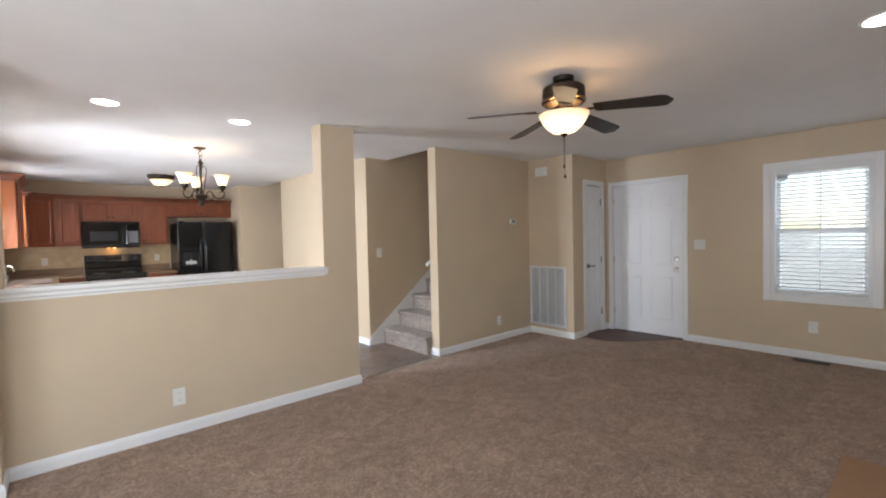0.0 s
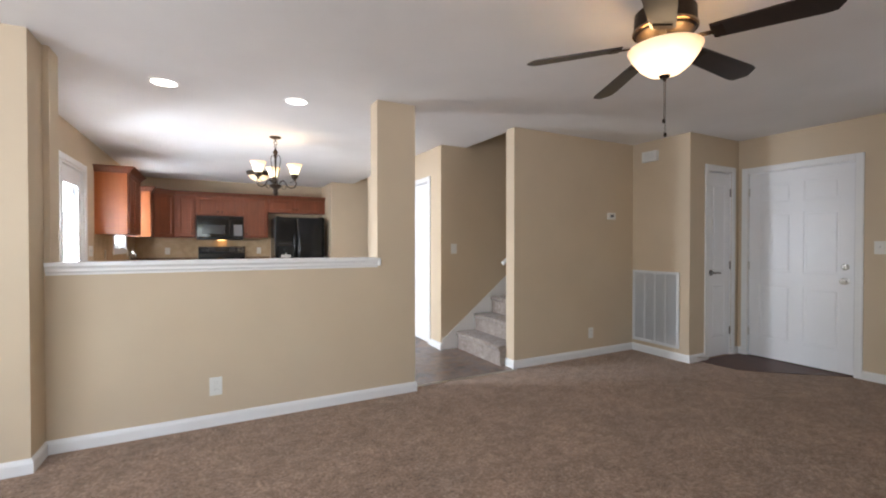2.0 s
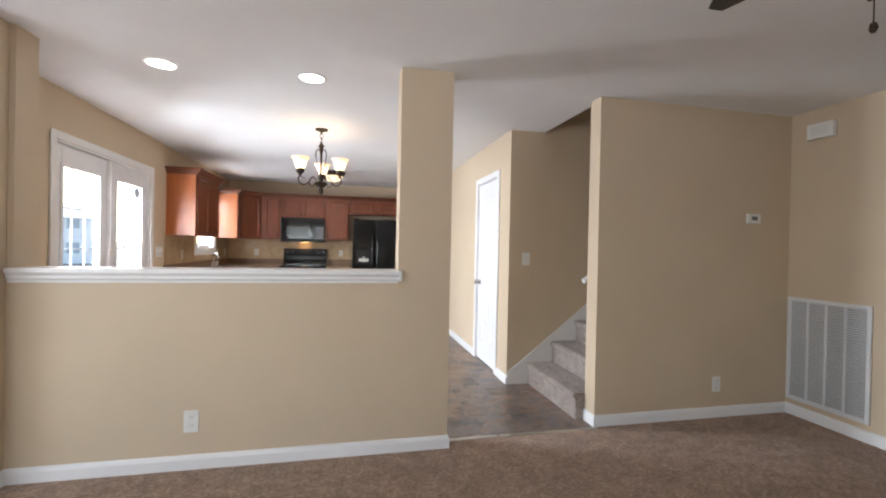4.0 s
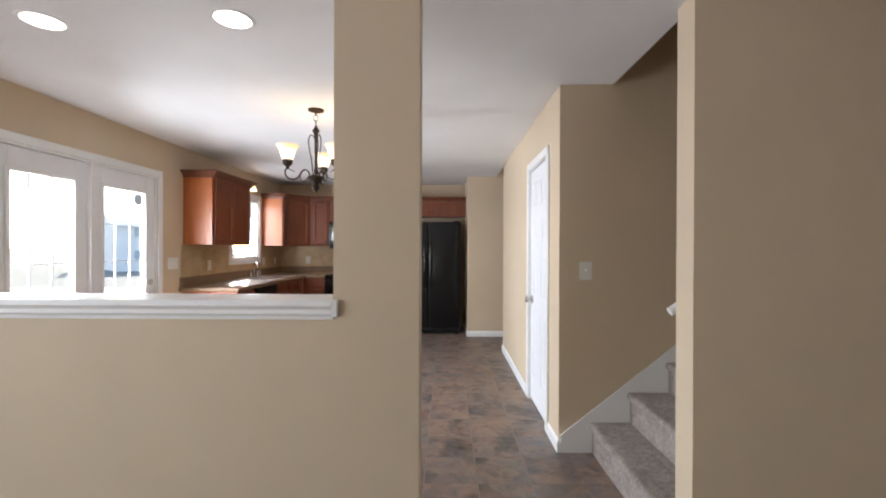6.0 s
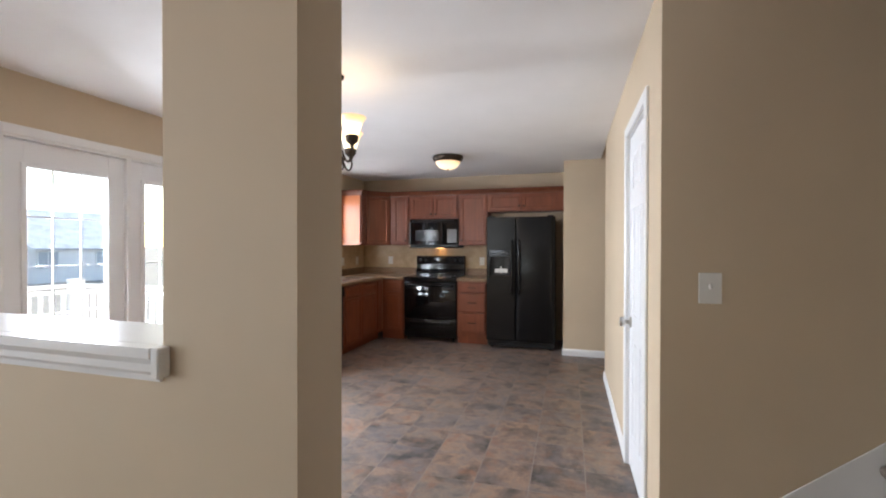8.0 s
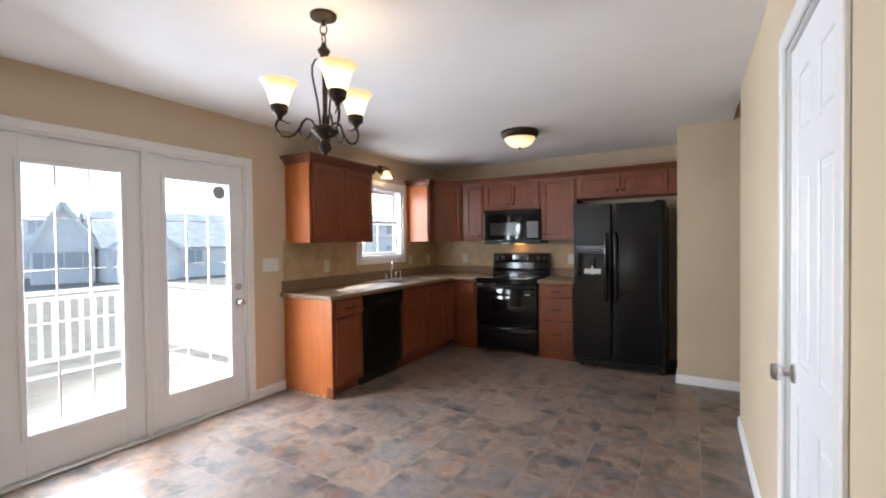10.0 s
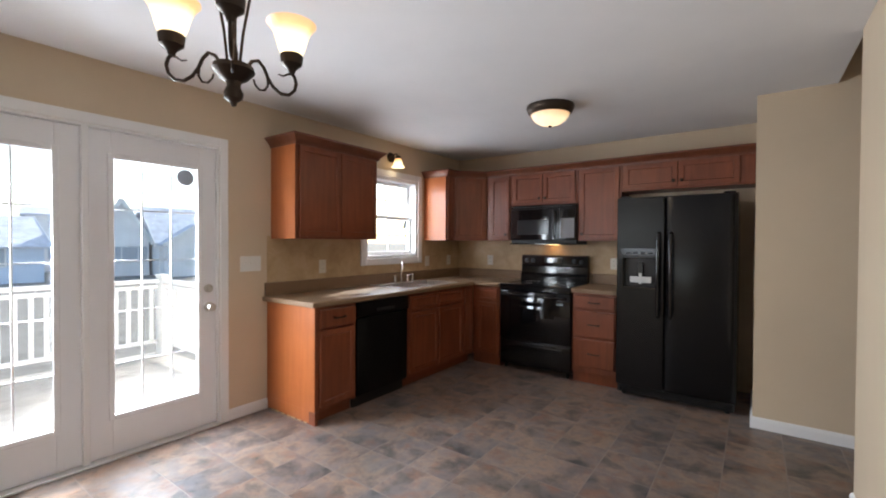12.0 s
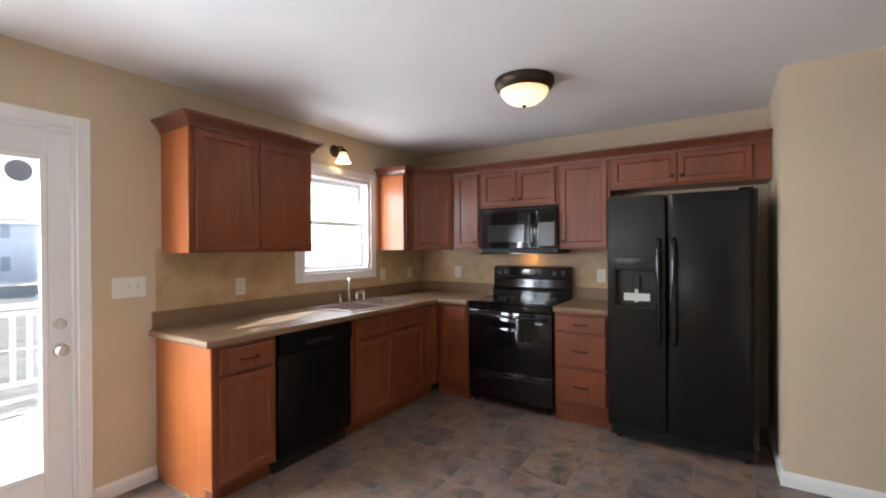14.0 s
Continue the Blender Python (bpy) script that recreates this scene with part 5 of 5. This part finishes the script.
sc = thing("wall_lamp", "bronze wall lamp above the window with lit shade", "wall lamp", at=(XW, 8.21, 2.25), turn=90)
bm = lathe([(0, 0), (0.055, 0), (0.052, 0.012), (0.03, 0.022), (0, 0.026)], 24)
bmesh.ops.transform(bm, matrix=pose(0, 0, 0.02, 90), verts=bm.verts)
part("backplate", bm, BRONZE, sc, smooth=True)
part("arm", tube([(0, -0.02, 0.02), (0, -0.06, 0.05), (0, -0.095, 0.045), (0, -0.11, 0.015)], 0.008, 10), BRONZE, sc, smooth=True)
part("socket_cup", lathe([(0, 0.03), (0.02, 0.028), (0.036, 0.005), (0.037, -0.005), (0, -0.005)], 20, (0, -0.11, 0)), BRONZE, sc, smooth=True)
sh = part("shade", bell_shade((0, -0.11, -0.004), 0.85, -1), SHADE_GLOW, sc, "lit white glass shade", smooth=True)
part("bulb", lathe([(0, 0), (0.014, 0), (0.02, -0.03), (0, -0.05)], 14, (0, -0.11, -0.006)), BULB, sh)

# assumed windows, never in view, placed to suit the added living room lamps
sash_window("assumed_window_south", "wide white window assumed out of view to the south", 2.6, 0.6, 2.1, (0.55, YS, 0), 180, False)

sash_window("assumed_window_west", "wide white window assumed out of view to the west", 2.4, 0.6, 2.1, (XL, -0.3, 0), 90, False)

# ---- outside ----
structure("ground", walls([(-600, 600, -600, 600, -1.35, -1.15)]), GRASS, "dry lawn around the house", "ground")

DZ = -0.09
deck = thing("deck", "sunlit weathered wooden deck outside the patio doors", "deck", kind="structure")
bm = bmesh.new()
for x in (-3.45, -2.1, -0.80):
    bx(bm, x - 0.04, x + 0.04, 3.2, 7.15, DZ - 0.22, DZ - 0.04)
    for y in (3.4, 5.2, 7.0):
        bx(bm, x - 0.05, x + 0.05, y - 0.05, y + 0.05, -1.16, DZ - 0.22)
part("joists", bm, DECK_WOOD, deck)
board_me = mesh_of("deck_board", box(-0.07, 0.07, 3.15, 7.2, DZ - 0.038, DZ, 0.003), DECK_WOOD)
for k in range(20):
    b = new("deck_board", board_me)
    b.parent = deck
    b.location = (-0.735 - 0.1465 * k, 0, 0)


def railing(label, a, b):
    r = thing("deck_railing", label, "railing", "deck railings")
    A, B = Vector((*a, 0)), Vector((*b, 0))
    d = B - A
    ln = d.length
    ang = math.degrees(math.atan2(d.y, d.x))
    m = pose(a[0], a[1], 0, 0, 0, ang)
    for nm, z0, z1, hw in (("top_rail", 0.82, 0.865, 0.045), ("upper_rail", 0.745, 0.79, 0.02), ("bottom_rail", 0.045, 0.09, 0.022)):
        bm = box(0, ln, -hw, hw, z0, z1, 0.004)
        bmesh.ops.transform(bm, matrix=m, verts=bm.verts)
        part(nm, bm, WHITE_RAIL, r)
    n = int(ln / 1.45) + 1
    for k in range(n):
        x = ln * k / (n - 1)
        bm = box(x - 0.048, x + 0.048, -0.049, 0.049, DZ, 0.90, 0.004)
        bx(bm, x - 0.06, x + 0.06, -0.06, 0.06, 0.9005, 0.925, 0.008)
        bmesh.ops.transform(bm, matrix=m, verts=bm.verts)
        part("post", bm, WHITE_RAIL, r)
    me = mesh_of("baluster", box(-0.019, 0.019, -0.019, 0.019, 0.085, 0.75), WHITE_RAIL)
    k = 0.13
    while k < ln - 0.08:
        o = new("baluster", me)
        o.parent = r
        o.matrix_basis = m @ pose(k, 0, 0)
        k += 0.125
    return r


railing("white baluster railing along the deck edge", (-3.50, 3.25), (-3.50, 7.12))
railing("white baluster railing closing the deck end", (-3.40, 7.12), (-0.70, 7.12))


def gable_block(bm, x0, x1, y0, y1, eave, ridge, along):
    """Solid with a pitched top; along 'y' runs the ridge along y."""
    xm, ym = (x0 + x1) / 2, (y0 + y1) / 2
    v = [bm.verts.new(p) for p in ((x0, y0, 0), (x1, y0, 0), (x1, y1, 0), (x0, y1, 0), (x0, y0, eave), (x1, y0, eave), (x1, y1, eave), (x0, y1, eave))]
    a, b = (bm.verts.new((xm, y0, ridge)), bm.verts.new((xm, y1, ridge))) if along == "y" else (bm.verts.new((x0, ym, ridge)), bm.verts.new((x1, ym, ridge)))
    bm.faces.new((v[3], v[2], v[1], v[0]))
    if along == "y":
        for f in ((v[0], v[1], v[5], a, v[4]), (v[2], v[3], v[7], b, v[6]), (v[1], v[2], v[6], v[5]), (v[3], v[0], v[4], v[7]), (v[5], v[6], b, a), (v[7], v[4], a, b)):
            bm.faces.new(f)
    else:
        for f in ((v[3], v[0], v[4], a, v[7]), (v[1], v[2], v[6], b, v[5]), (v[0], v[1], v[5], v[4]), (v[2], v[3], v[7], v[6]), (v[4], v[5], b, a), (v[6], v[7], a, b)):
            bm.faces.new(f)
    return bm


def roof_pair(h, x0, x1, y0, y1, eave, ridge, along):
    """Two roof slabs with an overhang, and white barge boards at the gable ends."""
    half = (x1 - x0) / 2 if along == "y" else (y1 - y0) / 2
    ln = y1 - y0 if along == "y" else x1 - x0
    turn = 0 if along == "y" else -90
    mid = ((x0 + x1) / 2, y0, 0) if along == "y" else (x0, (y0 + y1) / 2, 0)
    s, ang = math.hypot(half, ridge - eave), math.degrees(math.atan2(ridge - eave, half))
    for sd in (-1, 1):
        place = pose(*mid, 0, 0, turn) @ pose(sd * half, 0, eave) @ Matrix.Diagonal((-sd, 1, 1, 1)) @ pose(0, 0, 0, 0, -ang, 0)
        bm = box(-0.4, s, -0.3, ln + 0.3, 0.02, 0.14)
        bmesh.ops.transform(bm, matrix=place, verts=bm.verts)
        rf = part("roof", bm, ROOF, h)
        for y in (-0.34, ln + 0.30):
            bm = box(-0.4, s + 0.05, y, y + 0.04, -0.10, 0.16)
            bmesh.ops.transform(bm, matrix=place, verts=bm.verts)
            part("barge_board", bm, WHITE_RAIL, rf)


def house(label, at, turn, w, d, eave, ridge, siding, along="y", porch=None, storeys=1):
    """A house whose front faces local +x: w deep along x, d wide along y, front at x = 0."""
    h = thing("house", label, "house", "neighbouring houses", at, turn)
    wall = part("wall", gable_block(bmesh.new(), -w, 0, 0, d, eave, ridge, along), siding, h)
    lap = bmesh.new()
    for k in range(int(eave / 0.2)):
        bx(lap, 0.0, 0.012, 0.02, d - 0.02, 0.2 * k + 0.16, 0.2 * k + 0.2)
    part("siding_laps", lap, siding, wall)
    roof_pair(h, -w, 0, 0, d, eave, ridge, along)
    for st in range(storeys):
        z = 0.95 + 2.45 * st
        for k in range(3):
            y = d * (0.2 + 0.3 * k)
            if porch and porch[0] - 0.7 < y < porch[1] + 0.7:
                continue
            win = part("window", box(0.013, 0.05, y - 0.6, y + 0.6, z, z + 1.2, 0.01), WHITE_RAIL, h)
            part("pane", box(0.049, 0.06, y - 0.51, y - 0.03, z + 0.09, z + 1.11), HAZED_PANE, win)
            part("pane", box(0.049, 0.06, y + 0.03, y + 0.51, z + 0.09, z + 1.11), HAZED_PANE, win)
    if porch:
        a, b, out, pe, pr = porch
        pw = part("porch", gable_block(bmesh.new(), 0.013, out, a, b, pe, pr, "x"), SIDING_WHITE, h, "pale gabled porch with white trim")
        roof_pair(h, 0.013, out, a, b, pe, pr, "x")
        ym = (a + b) / 2
        part("window", box(out, out + 0.04, ym - 0.75, ym + 0.75, 0.7, 1.9, 0.01), WHITE_RAIL, pw)
    return h


G = -1.15
house("long blue-grey house with a grey shingle roof", (-31.5, 0.5, G), 0, 8, 11.0, 2.15, 3.9, SIDING_BLUE)
house("pale two-storey house behind the blue house", (-42.5, 12.6, G), -10, 8, 9.0, 4.5, 5.4, SIDING_WHITE, storeys=2)
house("pale house with a narrow steep gable", (-33.5, 14.3, G), -15, 3.5, 3.2, 2.6, 5.3, SIDING_WHITE, "x")
house("pale house with a front porch gable", (-31.0, 17.4, G), -8, 9, 11.0, 2.4, 5.0, SIDING_WHITE, porch=(0.3, 3.9, 1.0, 2.35, 3.6))
house("pale two-storey house beyond the deck end", (-30.0, 44.0, G), -42, 9, 10.0, 4.5, 6.0, SIDING_WHITE, storeys=2)
house("pale grey house with a shingle roof", (-32.0, -16.0, G), -8, 9, 12.0, 2.8, 5.4, SIDING_WHITE)
house("blue-grey house across the street", (42.0, 1.0, G), 180, 10, 12, 3.0, 5.4, SIDING_BLUE)
structure("road", walls([(14, 20, -300, 300, -1.16, -1.135)]), ROOF, "grey asphalt street in front of the house", "road")

# hanging ornament on the patio glass and window
for at, turn, s in (((XW - 0.04, 6.155, 1.80), 90, 1.0), ((XE + 0.05, 1.20, 1.975), -90, 0.9)):
    o = thing("window_sticker", "small round grey sensor stuck on the glass", "sensor", "glass stickers", at, turn)
    bm = lathe([(0, 0.006), (0.052 * s, 0.006), (0.056 * s, 0.0)], 24)
    bmesh.ops.transform(bm, matrix=pose(0, 0, 0, 90), verts=bm.verts)
    part("disc", bm, STICKER, o)

# ---- floor tiles ----
PITCH, TX0, TY0 = 0.31, 2.56, 4.885
tile_meshes = {}


def tile_mesh(w, d):
    key = (round(w, 3), round(d, 3))
    if key not in tile_meshes:
        g, e, t = 0.0022, 0.0012, 0.003
        a, b = w / 2 - g, d / 2 - g
        v = [(-a, -b, -t), (a, -b, -t), (a, b, -t), (-a, b, -t), (-a + e, -b + e, 0), (a - e, -b + e, 0), (a - e, b - e, 0), (-a + e, b - e, 0)]
        f = [(4, 5, 6, 7), (0, 1, 5, 4), (1, 2, 6, 5), (2, 3, 7, 6), (3, 0, 4, 7)]
        me = bpy.data.meshes.new("tile")
        me.from_pydata(v, [], f)
        me.materials.append(SLATE)
        tile_meshes[key] = me
    return tile_meshes[key]


for rx0, rx1, ry0, ry1 in ((-0.60, 3.38, 3.902, 9.60), (3.38, 4.70, 7.74, 8.70)):
    i = math.floor((rx0 - TX0) / PITCH)
    while TX0 + i * PITCH < rx1:
        j = math.floor((ry0 - TY0) / PITCH)
        while TY0 + j * PITCH < ry1:
            a, b = max(rx0, TX0 + i * PITCH), min(rx1, TX0 + (i + 1) * PITCH)
            c, d = max(ry0, TY0 + j * PITCH), min(ry1, TY0 + (j + 1) * PITCH)
            if b - a > 0.01 and d - c > 0.01 and not (a > 2.75 and a < 3.3 and c > 8.7):
                t = new("tile", tile_mesh(b - a, d - c))
                t.parent = kitchen_floor
                t.location = ((a + b) / 2, (c + d) / 2, 0.0)
            j += 1
        i += 1
